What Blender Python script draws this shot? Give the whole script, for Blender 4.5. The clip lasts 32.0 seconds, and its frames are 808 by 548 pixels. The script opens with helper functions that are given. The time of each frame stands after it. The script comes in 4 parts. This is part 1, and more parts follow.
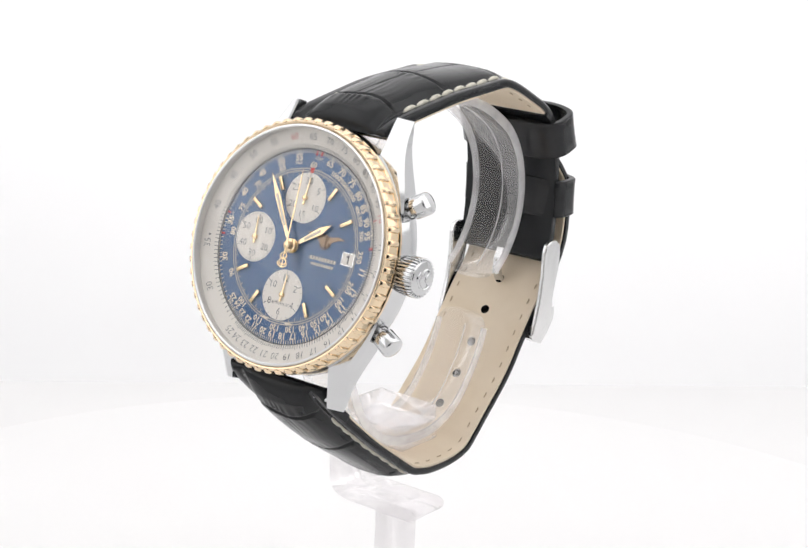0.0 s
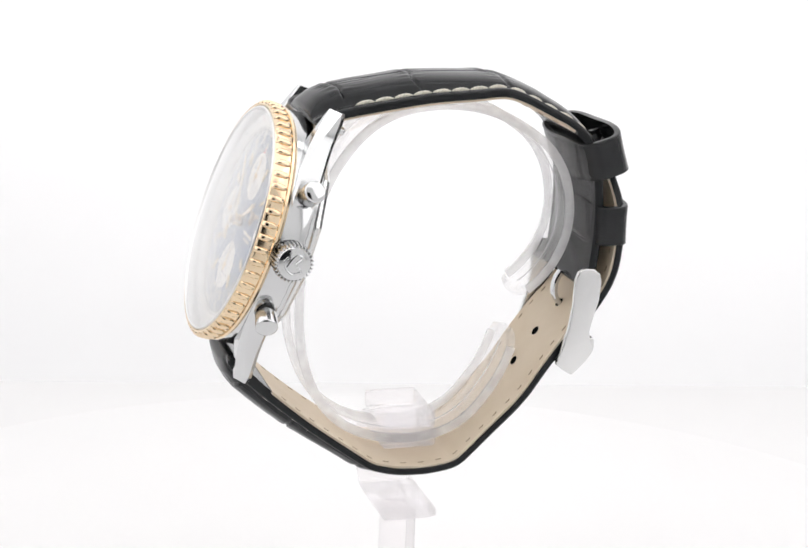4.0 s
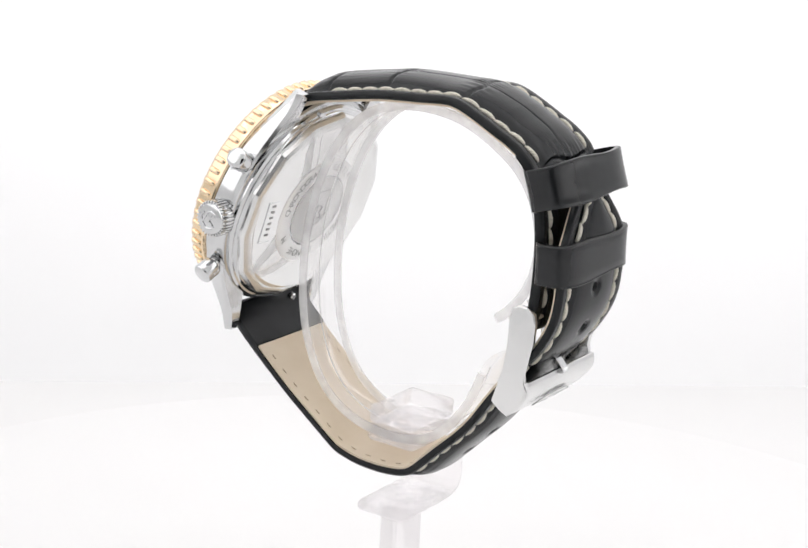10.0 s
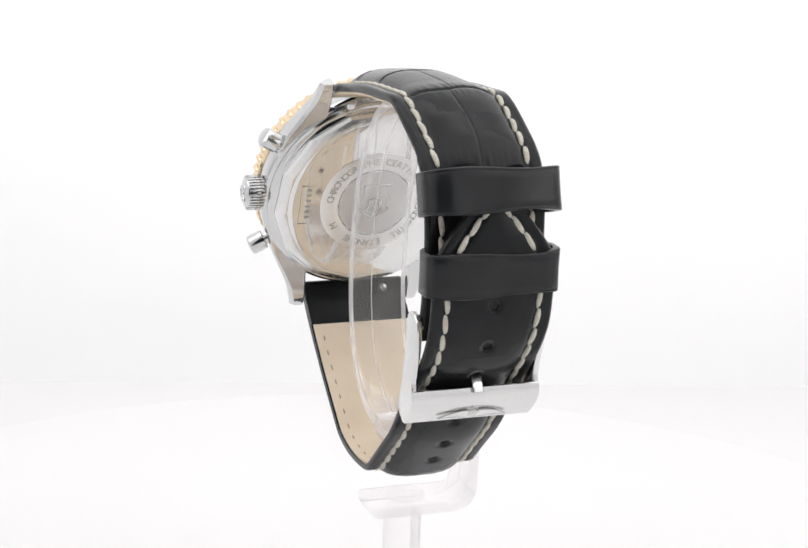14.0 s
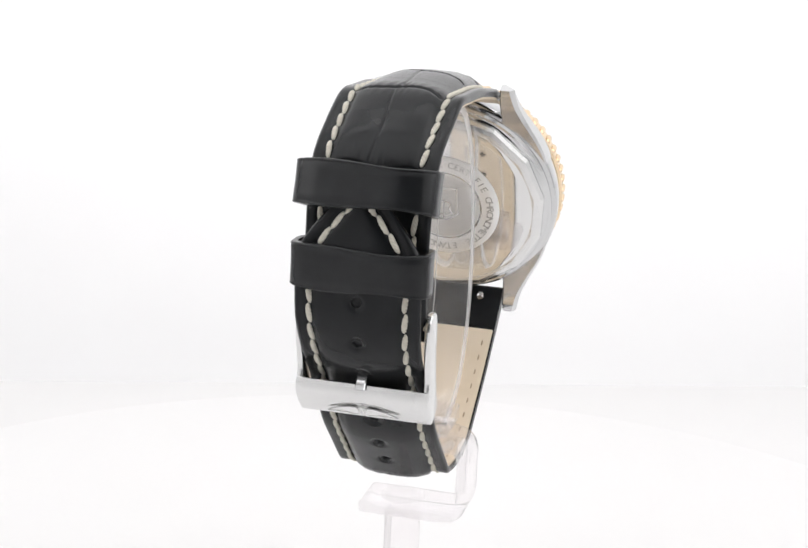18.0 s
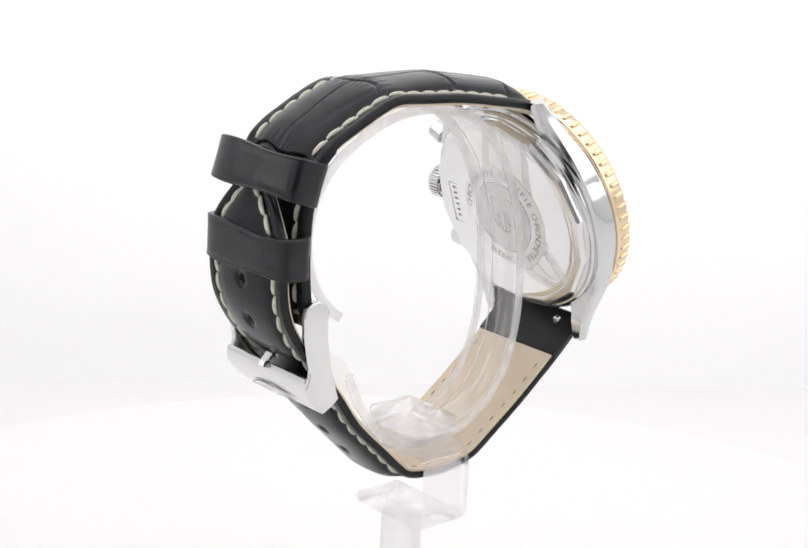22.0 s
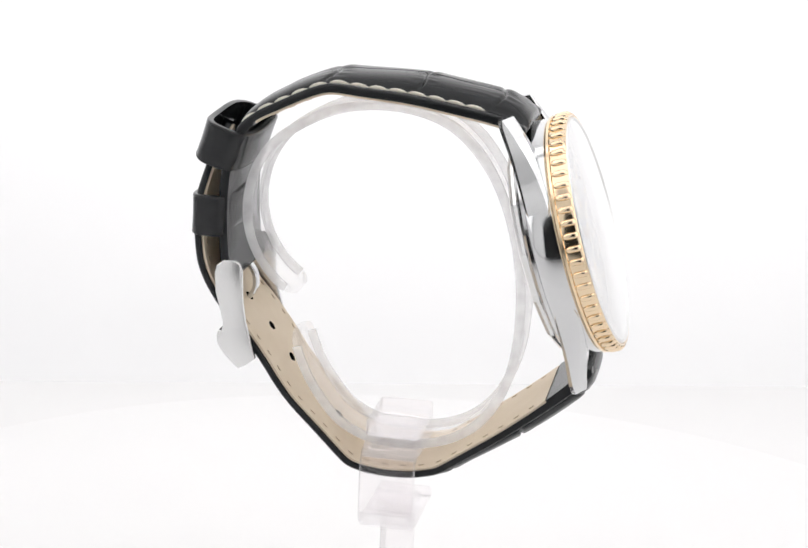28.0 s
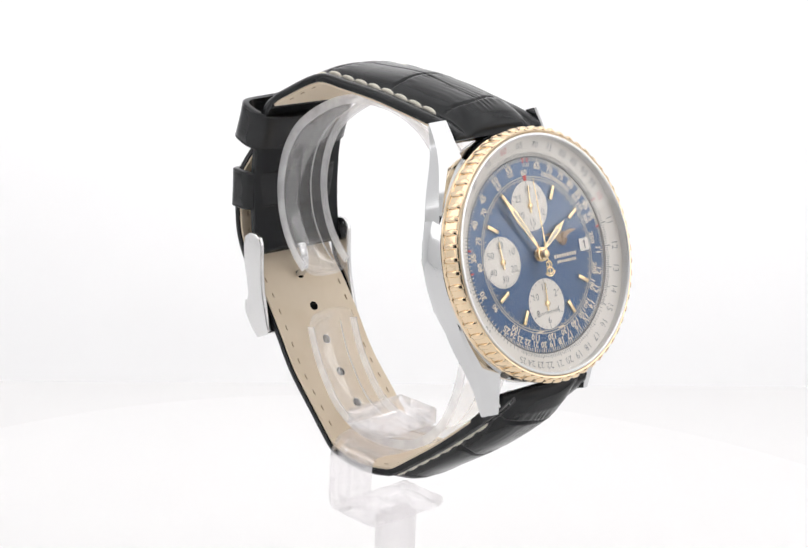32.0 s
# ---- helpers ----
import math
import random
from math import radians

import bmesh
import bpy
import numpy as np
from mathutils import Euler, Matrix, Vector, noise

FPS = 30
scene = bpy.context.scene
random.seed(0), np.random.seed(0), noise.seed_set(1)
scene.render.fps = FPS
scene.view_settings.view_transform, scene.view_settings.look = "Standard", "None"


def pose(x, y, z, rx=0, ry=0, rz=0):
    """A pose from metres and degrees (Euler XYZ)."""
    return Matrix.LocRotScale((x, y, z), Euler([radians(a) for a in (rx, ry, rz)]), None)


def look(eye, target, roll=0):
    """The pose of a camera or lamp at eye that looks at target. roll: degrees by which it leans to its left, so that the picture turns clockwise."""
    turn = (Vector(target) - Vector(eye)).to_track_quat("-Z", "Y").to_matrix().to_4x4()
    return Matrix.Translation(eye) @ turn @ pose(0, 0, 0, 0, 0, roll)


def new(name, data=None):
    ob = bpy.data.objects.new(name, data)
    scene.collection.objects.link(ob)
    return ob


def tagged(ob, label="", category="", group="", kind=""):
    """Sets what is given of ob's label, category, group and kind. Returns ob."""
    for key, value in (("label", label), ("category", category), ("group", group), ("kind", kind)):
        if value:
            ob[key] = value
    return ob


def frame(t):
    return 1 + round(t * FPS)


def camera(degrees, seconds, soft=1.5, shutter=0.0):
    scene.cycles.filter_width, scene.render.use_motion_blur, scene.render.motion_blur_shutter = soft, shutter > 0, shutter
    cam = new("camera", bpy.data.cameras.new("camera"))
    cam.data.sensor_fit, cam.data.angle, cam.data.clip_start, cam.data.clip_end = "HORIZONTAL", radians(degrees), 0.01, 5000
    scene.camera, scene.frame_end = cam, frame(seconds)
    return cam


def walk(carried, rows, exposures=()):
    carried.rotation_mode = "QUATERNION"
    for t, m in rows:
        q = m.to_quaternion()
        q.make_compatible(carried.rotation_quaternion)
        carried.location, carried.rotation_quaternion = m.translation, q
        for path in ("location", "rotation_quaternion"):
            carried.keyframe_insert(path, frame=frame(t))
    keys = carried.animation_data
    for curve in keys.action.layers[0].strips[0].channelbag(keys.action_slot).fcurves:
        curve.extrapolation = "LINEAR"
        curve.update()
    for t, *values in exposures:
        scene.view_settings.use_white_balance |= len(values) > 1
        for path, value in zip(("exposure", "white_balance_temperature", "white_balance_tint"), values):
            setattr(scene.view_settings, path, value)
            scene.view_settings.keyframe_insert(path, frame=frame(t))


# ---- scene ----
MM = 0.001
LIFT = 0.090            # height of the turntable frame's origin over the floor
EYE = Vector((0.0, -0.2958, 0.07395 + LIFT))
YAW, PITCH, ROLL = radians(0.192), radians(-15.992), 2.537
AHEAD = Vector((-math.sin(YAW) * math.cos(PITCH), math.cos(YAW) * math.cos(PITCH), math.sin(PITCH)))

cam = camera(25.76, 32.0, 1.55)
STAND_STILL = look(EYE, EYE + AHEAD, ROLL)
walk(cam, [(0.0, STAND_STILL), (32.0, STAND_STILL)])


# ---- world and light ----
world = bpy.data.worlds.new("world")
scene.world = world
world.use_nodes = True
world.node_tree.nodes["Background"].inputs[0].default_value = (0.95, 0.97, 1.0, 1)
world.node_tree.nodes["Background"].inputs[1].default_value = 0.6
scene.view_settings.exposure = 0.21


def softbox(name, eye, target, sx, sy, watts, colour=(1.0, 0.988, 0.985)):
    la = bpy.data.lights.new(name, "AREA")
    la.shape, la.size, la.size_y, la.energy, la.color = "RECTANGLE", sx, sy, watts, colour
    ob = new(name, la)
    ob.matrix_world = look(eye, target)
    return ob


softbox("ceiling_softbox", (0.0, -0.10, 0.55), (0.0, -0.099, 0.0), 0.66, 0.36, 0.60)
softbox("softbox_west", (-0.58, -0.04, 0.40), (0.0, -0.03, 0.16), 0.96, 0.82, 2.1)
softbox("softbox_east", (0.58, -0.04, 0.40), (0.0, -0.03, 0.16), 0.96, 0.82, 2.1)
# two unseen fill lamps, added to lift the back wall to white
softbox("added_wall_fill", (0.0, 0.06, 0.30), (0.0, 0.205, 0.10), 0.34, 0.06, 0.09)
softbox("added_wall_backlight", (0.0, 0.38, 0.24), (0.0, 0.20, 0.22), 0.56, 0.44, 1.65, (1.0, 0.98, 0.98))


# ---- materials ----
def material(name):
    m = bpy.data.materials.new(name)
    m.use_nodes = True
    return m, m.node_tree, m.node_tree.nodes["Principled BSDF"]


def put(nt, kind, **values):
    n = nt.nodes.new(kind)
    for k, v in values.items():
        n.inputs[k.replace("_", " ")].default_value = v
    return n


def ramp(nt, source, a, b, lo=0.3, hi=0.7):
    r = nt.nodes.new("ShaderNodeMapRange")
    r.inputs["From Min"].default_value, r.inputs["From Max"].default_value = lo, hi
    r.inputs["To Min"].default_value, r.inputs["To Max"].default_value = a, b
    nt.links.new(source, r.inputs["Value"])
    return r.outputs["Result"]


def grained(name, c1, c2, rough=(0.4, 0.5), metal=0.0, big=120.0, fine=2500.0, bump=0.2, depth=0.00003, coat=0.0, spec=0.5):
    """Two scales of variation in colour and gloss, with a fine relief."""
    m, nt, bs = material(name)
    co = nt.nodes.new("ShaderNodeTexCoord")
    n1 = put(nt, "ShaderNodeTexNoise", Scale=big, Detail=3.0)
    n2 = put(nt, "ShaderNodeTexNoise", Scale=fine, Detail=2.0)
    for n in (n1, n2):
        nt.links.new(co.outputs["Object"], n.inputs["Vector"])
    mix = nt.nodes.new("ShaderNodeMix")
    mix.data_type = "RGBA"
    mix.inputs[6].default_value, mix.inputs[7].default_value = (*c1, 1), (*c2, 1)
    nt.links.new(ramp(nt, n1.outputs["Fac"], 0, 1), mix.inputs[0])
    nt.links.new(mix.outputs[2], bs.inputs["Base Color"])
    nt.links.new(ramp(nt, n2.outputs["Fac"], rough[0], rough[1]), bs.inputs["Roughness"])
    bs.inputs["Metallic"].default_value = metal
    bs.inputs["Specular IOR Level"].default_value = spec
    bs.inputs["Coat Weight"].default_value = coat
    if bump:
        b = put(nt, "ShaderNodeBump", Strength=bump, Distance=depth)
        nt.links.new(n2.outputs["Fac"], b.inputs["Height"])
        nt.links.new(b.outputs["Normal"], bs.inputs["Normal"])
    return m


def clear(name, tint, haze, glossy, bend=0.0):
    """Thin clear plastic: it lets the light straight through, with a gloss that grows at a slant. A diffuse white haze
    is mixed in for the bright surroundings mirrored in it.
    """
    m, nt, bs = material(name)
    nt.nodes.remove(bs)
    co = nt.nodes.new("ShaderNodeTexCoord")
    n = put(nt, "ShaderNodeTexNoise", Scale=260.0, Detail=3.0)
    nt.links.new(co.outputs["Object"], n.inputs["Vector"])
    through_it = put(nt, "ShaderNodeBsdfTransparent", Color=(*tint, 1))
    if bend:
        thick = put(nt, "ShaderNodeBsdfRefraction", Color=(*tint, 1), Roughness=0.03, IOR=1.2)
        part_bent = put(nt, "ShaderNodeMixShader", Fac=bend)
        nt.links.new(through_it.outputs[0], part_bent.inputs[1])
        nt.links.new(thick.outputs[0], part_bent.inputs[2])
        through_it = part_bent
    # diffuse white stands in for reflections of the white tent
    white = put(nt, "ShaderNodeBsdfDiffuse", Color=(0.98, 0.978, 0.98, 1))
    lit = put(nt, "ShaderNodeBsdfTranslucent", Color=(0.98, 0.978, 0.98, 1))
    both = put(nt, "ShaderNodeMixShader", Fac=0.5)
    nt.links.new(white.outputs[0], both.inputs[1])
    nt.links.new(lit.outputs[0], both.inputs[2])
    body = nt.nodes.new("ShaderNodeMixShader")
    nt.links.new(ramp(nt, n.outputs["Fac"], 0.8 * haze, 1.2 * haze), body.inputs[0])
    nt.links.new(through_it.outputs[0], body.inputs[1])
    nt.links.new(both.outputs[0], body.inputs[2])
    gloss = put(nt, "ShaderNodeBsdfGlossy", Color=(1, 1, 1, 1), Roughness=0.06)
    fr = put(nt, "ShaderNodeFresnel", IOR=1.49)
    mix = nt.nodes.new("ShaderNodeMixShader")
    nt.links.new(ramp(nt, fr.outputs[0], 0.0, 0.6 * glossy, 0.0, 1.0), mix.inputs[0])
    nt.links.new(body.outputs[0], mix.inputs[1])
    nt.links.new(gloss.outputs[0], mix.inputs[2])
    nt.links.new(mix.outputs[0], nt.nodes["Material Output"].inputs["Surface"])
    return m


LEATHER = grained("black_leather", (0.0098, 0.0108, 0.0120), (0.0145, 0.0157, 0.0172), (0.17, 0.24), 0, 160, 2200, 0.07, 0.00003, 0.0, 0.23)
LEATHER_EDGE = grained("smooth_black_leather", (0.0125, 0.0135, 0.0148), (0.0175, 0.0187, 0.0202), (0.17, 0.25), 0, 260, 4000, 0.04, 0.00003, 0.0, 0.38)
LINING = grained("tan_calf_lining", (0.74, 0.625, 0.475), (0.80, 0.69, 0.545), (0.6, 0.75), 0, 140, 3000, 0.3, 0.00005, 0.0, 0.3)
THREAD = grained("cream_thread", (0.60, 0.57, 0.49), (0.74, 0.71, 0.62), (0.7, 0.85), 0, 900, 5200, 0.6, 0.00008, 0.0, 0.2)
DARK_THREAD = grained("tan_thread", (0.42, 0.32, 0.21), (0.50, 0.39, 0.27), (0.7, 0.85), 0, 900, 5200, 0.5, 0.00005, 0.0, 0.2)
STEEL = grained("polished_steel", (0.63, 0.635, 0.64), (0.68, 0.685, 0.69), (0.08, 0.14), 1, 90, 4000, 0.0)
BRUSHED = grained("satin_steel", (0.74, 0.74, 0.738), (0.80, 0.80, 0.797), (0.22, 0.28), 1, 120, 5000, 0.0)
MIRROR_STEEL = grained("mirror_steel", (0.77, 0.77, 0.765), (0.81, 0.81, 0.805), (0.04, 0.08), 1, 90, 4000, 0.0)
GOLD = grained("polished_gold", (0.83, 0.655, 0.445), (0.87, 0.70, 0.49), (0.10, 0.18), 1, 120, 4500, 0.0)
PALE_GOLD = grained("pale_gold", (0.90, 0.70, 0.40), (0.95, 0.77, 0.48), (0.16, 0.26), 1, 300, 5000, 0.02, 0.00001)
BLUE = grained("blue_dial", (0.020, 0.080, 0.205), (0.026, 0.092, 0.228), (0.34, 0.42), 0.25, 60, 6000, 0.0, 0.00001, 1.0)
SILVER = grained("silver_dial", (0.82, 0.775, 0.715), (0.86, 0.815, 0.755), (0.4, 0.5), 0.1, 100, 7000, 0.05, 0.00001)
INK = grained("black_print", (0.03, 0.03, 0.035), (0.05, 0.05, 0.055), (0.5, 0.6), 0, 300, 6000, 0)
GREY_INK = grained("grey_print", (0.085, 0.087, 0.095), (0.12, 0.122, 0.13), (0.5, 0.6), 0, 300, 6000, 0)
CREAM_INK = grained("cream_print", (0.74, 0.66, 0.54), (0.80, 0.72, 0.60), (0.5, 0.6), 0, 300, 6000, 0)
TRACK_INK = grained("pale_track_print", (0.50, 0.46, 0.40), (0.57, 0.53, 0.46), (0.5, 0.6), 0, 300, 6000, 0)
BRONZE = grained("dull_gold", (0.30, 0.21, 0.14), (0.38, 0.27, 0.19), (0.3, 0.4), 0.8, 300, 6000, 0.05, 0.00001)
ETCH = grained("etched_steel", (0.34, 0.34, 0.337), (0.42, 0.42, 0.415), (0.45, 0.55), 0.8, 300, 6000, 0.1, 0.00001)
MATTE_STEEL = grained("matte_steel", (0.62, 0.62, 0.615), (0.67, 0.67, 0.66), (0.40, 0.44), 1, 120, 3000, 0.0)
SATIN = grained("bright_satin_steel", (0.80, 0.80, 0.795), (0.85, 0.85, 0.845), (0.36, 0.42), 1, 120, 3000, 0.0)
RED_INK = grained("red_print", (0.55, 0.03, 0.03), (0.62, 0.05, 0.04), (0.5, 0.6), 0, 300, 6000, 0)
ACRYLIC = clear("clear_acrylic", (1.0, 0.997, 0.998), 0.066, 0.35)
# whiter haze: the bright lines along the ring's edges, put into the colour
EDGE_LIGHT_ACRYLIC = clear("edge_light_acrylic", (1.0, 0.998, 0.999), 0.34, 0.15)
CAST_ACRYLIC = clear("cast_acrylic", (0.985, 0.975, 0.979), 0.025, 0.9, 0.13)


def coated_glass(name):
    """Thin clear crystal with an anti-glare coating: hardly any gloss face on, full gloss at a slant."""
    m, nt, bs = material(name)
    nt.nodes.remove(bs)
    through_it = put(nt, "ShaderNodeBsdfTransparent", Color=(1, 1, 1, 1))
    gloss = put(nt, "ShaderNodeBsdfGlossy", Color=(1, 1, 1, 1), Roughness=0.02)
    fr = put(nt, "ShaderNodeLayerWeight", Blend=0.5)
    slant = nt.nodes.new("ShaderNodeMath")
    slant.operation = "POWER"
    slant.inputs[1].default_value = 4.0
    nt.links.new(fr.outputs["Facing"], slant.inputs[0])
    mix = nt.nodes.new("ShaderNodeMixShader")
    nt.links.new(ramp(nt, slant.outputs[0], 0.012, 1.0, 0.0, 0.55), mix.inputs[0])
    nt.links.new(through_it.outputs[0], mix.inputs[1])
    nt.links.new(gloss.outputs[0], mix.inputs[2])
    nt.links.new(mix.outputs[0], nt.nodes["Material Output"].inputs["Surface"])
    return m


CRYSTAL = coated_glass("sapphire_crystal")
WHITE = grained("white_card", (0.90, 0.90, 0.90), (0.925, 0.925, 0.925), (0.7, 0.8), 0, 14, 700, 0.05, 0.0001, 0.0, 0.2)
CARD = grained("white_sweep_card", (0.835, 0.83, 0.83), (0.85, 0.845, 0.845), (0.7, 0.8), 0, 14, 700, 0.03, 0.0001, 0.0, 0.2)
CLOTH, cloth_nodes, cloth_body = material("white_tent_cloth")
cloth_body.inputs["Base Color"].default_value, cloth_body.inputs["Roughness"].default_value = (0.88, 0.877, 0.88, 1), 0.85
cloth_glow = put(cloth_nodes, "ShaderNodeBsdfTranslucent", Color=(0.88, 0.877, 0.88, 1))
cloth_weave = put(cloth_nodes, "ShaderNodeTexNoise", Scale=20.0, Detail=4.0)
cloth_mix = cloth_nodes.nodes.new("ShaderNodeMixShader")
cloth_nodes.links.new(ramp(cloth_nodes, cloth_weave.outputs["Fac"], 0.29, 0.31), cloth_mix.inputs[0])
cloth_nodes.links.new(cloth_body.outputs[0], cloth_mix.inputs[1])
cloth_nodes.links.new(cloth_glow.outputs[0], cloth_mix.inputs[2])
cloth_nodes.links.new(cloth_mix.outputs[0], cloth_nodes.nodes["Material Output"].inputs["Surface"])
TABLE = grained("white_platform", (0.842, 0.837, 0.837), (0.857, 0.852, 0.852), (0.6, 0.7), 0, 10, 600, 0.04, 0.0001, 0.0, 0.3)
DARK = grained("dark_room", (0.02, 0.02, 0.022), (0.035, 0.035, 0.036), (0.8, 0.9), 0, 6, 300, 0.05, 0.0002)


# ---- mesh helpers ----
def mesh_of(name, bm, mat, sharp=35, normals=True):
    if normals:
        bmesh.ops.recalc_face_normals(bm, faces=bm.faces)
    me = bpy.data.meshes.new(name)
    for f in bm.faces:
        f.smooth = True
    bm.to_mesh(me)
    bm.free()
    me.materials.append(mat)
    if sharp < 180:
        me.set_sharp_from_angle(angle=radians(sharp))
    return me


def part(name, bm, mat, parent, label="", m=None, sharp=35, normals=True):
    """One mesh object under a thing or a part."""
    ob = new(name, mesh_of(name, bm, mat, sharp, normals))
    ob.parent = parent
    if m is not None:
        ob.matrix_basis = m
    if label:
        ob["label"] = label
    return ob


def again(name, me, parent, m, label=""):
    """A further piece on a mesh that exists already."""
    ob = new(name, me)
    ob.parent, ob.matrix_basis = parent, m
    if label:
        ob["label"] = label
    return ob


def thing(name, label, category, m=None, group="", kind=""):
    ob = new(name)
    if m is not None:
        ob.matrix_basis = m
    return tagged(ob, label, category, group, kind)


def lathe(profile, seg=96, bm=None, turn=0.0):
    """Turns a closed profile of (radius, height) in millimetres round z."""
    bm = bm or bmesh.new()
    rings = []
    for r, z in profile:
        if r < 1e-6:
            rings.append([bm.verts.new((0, 0, z * MM))] * seg)
        else:
            rings.append([bm.verts.new((r * MM * math.cos(turn + 2 * math.pi * k / seg), r * MM * math.sin(turn + 2 * math.pi * k / seg), z * MM)) for k in range(seg)])
    for a, b in zip(rings, rings[1:]):
        for k in range(seg):
            q = [a[k], a[(k + 1) % seg], b[(k + 1) % seg], b[k]]
            q = [v for i, v in enumerate(q) if v not in q[:i]]
            if len(q) > 2:
                bm.faces.new(q)
    return bm


def block(x0, x1, y0, y1, z0, z1, bevel=0.0, bm=None, steps=2):
    own = bmesh.new()
    bmesh.ops.create_cube(own, size=1)
    for v in own.verts:
        v.co = Vector(((x0 + x1) / 2 + v.co.x * (x1 - x0), (y0 + y1) / 2 + v.co.y * (y1 - y0), (z0 + z1) / 2 + v.co.z * (z1 - z0))) * MM
    if bevel:
        bmesh.ops.bevel(own, geom=own.edges[:], offset=bevel * MM, segments=steps, affect="EDGES", profile=0.5)
    return own if bm is None else join(bm, own)


def join(bm, other, m=None):
    me = bpy.data.meshes.new("piece")
    other.to_mesh(me)
    other.free()
    if m is not None:
        me.transform(m)
    bm.from_mesh(me)
    bpy.data.meshes.remove(me)
    return bm


def prism(outline, z0, z1, bevel=0.0, steps=2):
    """An outline of (x, y) in millimetres, raised from z0 to z1."""
    bm = bmesh.new()
    lo = [bm.verts.new((x * MM, y * MM, z0 * MM)) for x, y in outline]
    hi = [bm.verts.new((x * MM, y * MM, z1 * MM)) for x, y in outline]
    n = len(outline)
    bm.faces.new(lo), bm.faces.new(hi)
    for k in range(n):
        bm.faces.new((lo[k], lo[(k + 1) % n], hi[(k + 1) % n], hi[k]))
    bmesh.ops.recalc_face_normals(bm, faces=bm.faces)
    if bevel:
        bmesh.ops.bevel(bm, geom=bm.edges[:], offset=bevel * MM, segments=steps, affect="EDGES", profile=0.5)
    return bm


def glide(points, step):
    """A smooth line through the points (Catmull-Rom), at even steps: places, tangents and the length along it."""
    p = np.array(points, float)
    p = np.vstack([2 * p[0] - p[1], p, 2 * p[-1] - p[-2]])
    fine = []
    for i in range(1, len(p) - 2):
        for k in range(40):
            t = k / 40
            fine.append(0.5 * (2 * p[i] + (p[i + 1] - p[i - 1]) * t + (2 * p[i - 1] - 5 * p[i] + 4 * p[i + 1] - p[i + 2]) * t * t + (3 * p[i] - p[i - 1] - 3 * p[i + 1] + p[i + 2]) * t ** 3))
    fine.append(p[-2])
    fine = np.array(fine)
    run = np.concatenate([[0], np.cumsum(np.linalg.norm(np.diff(fine, axis=0), axis=1))])
    n = max(2, int(round(run[-1] / step)) + 1)
    s = np.linspace(0, run[-1], n)
    q = np.stack([np.interp(s, run, fine[:, k]) for k in range(p.shape[1])], 1)
    tan = np.gradient(q, axis=0)
    tan /= np.linalg.norm(tan, axis=1)[:, None]
    return q, tan, s


def loft(sections, close=True, caps=True, bm=None):
    """Joins closed rings of points (metres) one to the next."""
    bm = bm or bmesh.new()
    rows = [[bm.verts.new(p) for p in sec] for sec in sections]
    n = len(rows[0])
    for a, b in zip(rows, rows[1:]):
        for k in range(n):
            bm.faces.new((a[k], a[(k + 1) % n], b[(k + 1) % n], b[k]))
    if caps:
        bm.faces.new(rows[0]), bm.faces.new(rows[-1])
    return bm


def tube(points, radius, seg=8, step=0.3, closed=False):
    """A round wire along 3D points, millimetres."""
    q, tan, s = glide(points, step)
    secs = []
    for p, t in zip(q, tan):
        t = Vector(t)
        side = t.orthogonal().normalized() if not secs else (last - last.dot(t) * t).normalized()
        last = side
        up = t.cross(side)
        secs.append([(Vector(p) + radius * (math.cos(a) * side + math.sin(a) * up)) * MM for a in (2 * math.pi * k / seg for k in range(seg))])
    return loft(secs)


LETTERS = {}


def letters(text, weight):
    """The outline of a short text as a flat mesh, one unit high, centred."""
    if (text, weight) not in LETTERS:
        cu = bpy.data.curves.new("text", "FONT")
        cu.body, cu.size, cu.align_x, cu.align_y, cu.resolution_u = text, 1.0, "CENTER", "CENTER", 2
        cu.offset = weight
        ob = bpy.data.objects.new("text", cu)
        me = bpy.data.meshes.new_from_object(ob)
        LETTERS[text, weight] = me
        bpy.data.objects.remove(ob)
    return LETTERS[text, weight]


def write(bm, text, size, m, weight=0.014):
    me = letters(text, weight).copy()
    me.transform(m @ Matrix.Diagonal((size * MM, size * MM, size * MM, 1)))
    bm.from_mesh(me)
    bpy.data.meshes.remove(me)


def ring_place(angle, r, z, flip=False):
    """A place on a dial ring; angle in degrees clockwise from 12; the text stands outward, or inward with flip."""
    a = radians(angle)
    return Matrix.Translation((r * MM * math.sin(a), r * MM * math.cos(a), z * MM)) @ Matrix.Rotation(-a + (math.pi if flip else 0), 4, "Z")


def dash(bm, angle, r0, r1, w, z):
    """A flat printed tick between two radii."""
    m = ring_place(angle, 0, z)
    vs = [bm.verts.new(m @ Vector((x * MM, y * MM, 0))) for x, y in ((-w / 2, r0), (w / 2, r0), (w / 2, r1), (-w / 2, r1))]
    bm.faces.new(vs)


def flat_ring(bm, r0, r1, z, seg=128, z1=None):
    z1 = z if z1 is None else z1
    a = [bm.verts.new((r0 * MM * math.cos(2 * math.pi * k / seg), r0 * MM * math.sin(2 * math.pi * k / seg), z * MM)) for k in range(seg)]
    b = [bm.verts.new((r1 * MM * math.cos(2 * math.pi * k / seg), r1 * MM * math.sin(2 * math.pi * k / seg), z1 * MM)) for k in range(seg)]
    for k in range(seg):
        bm.faces.new((a[k], b[k], b[(k + 1) % seg], a[(k + 1) % seg]))
    return bm


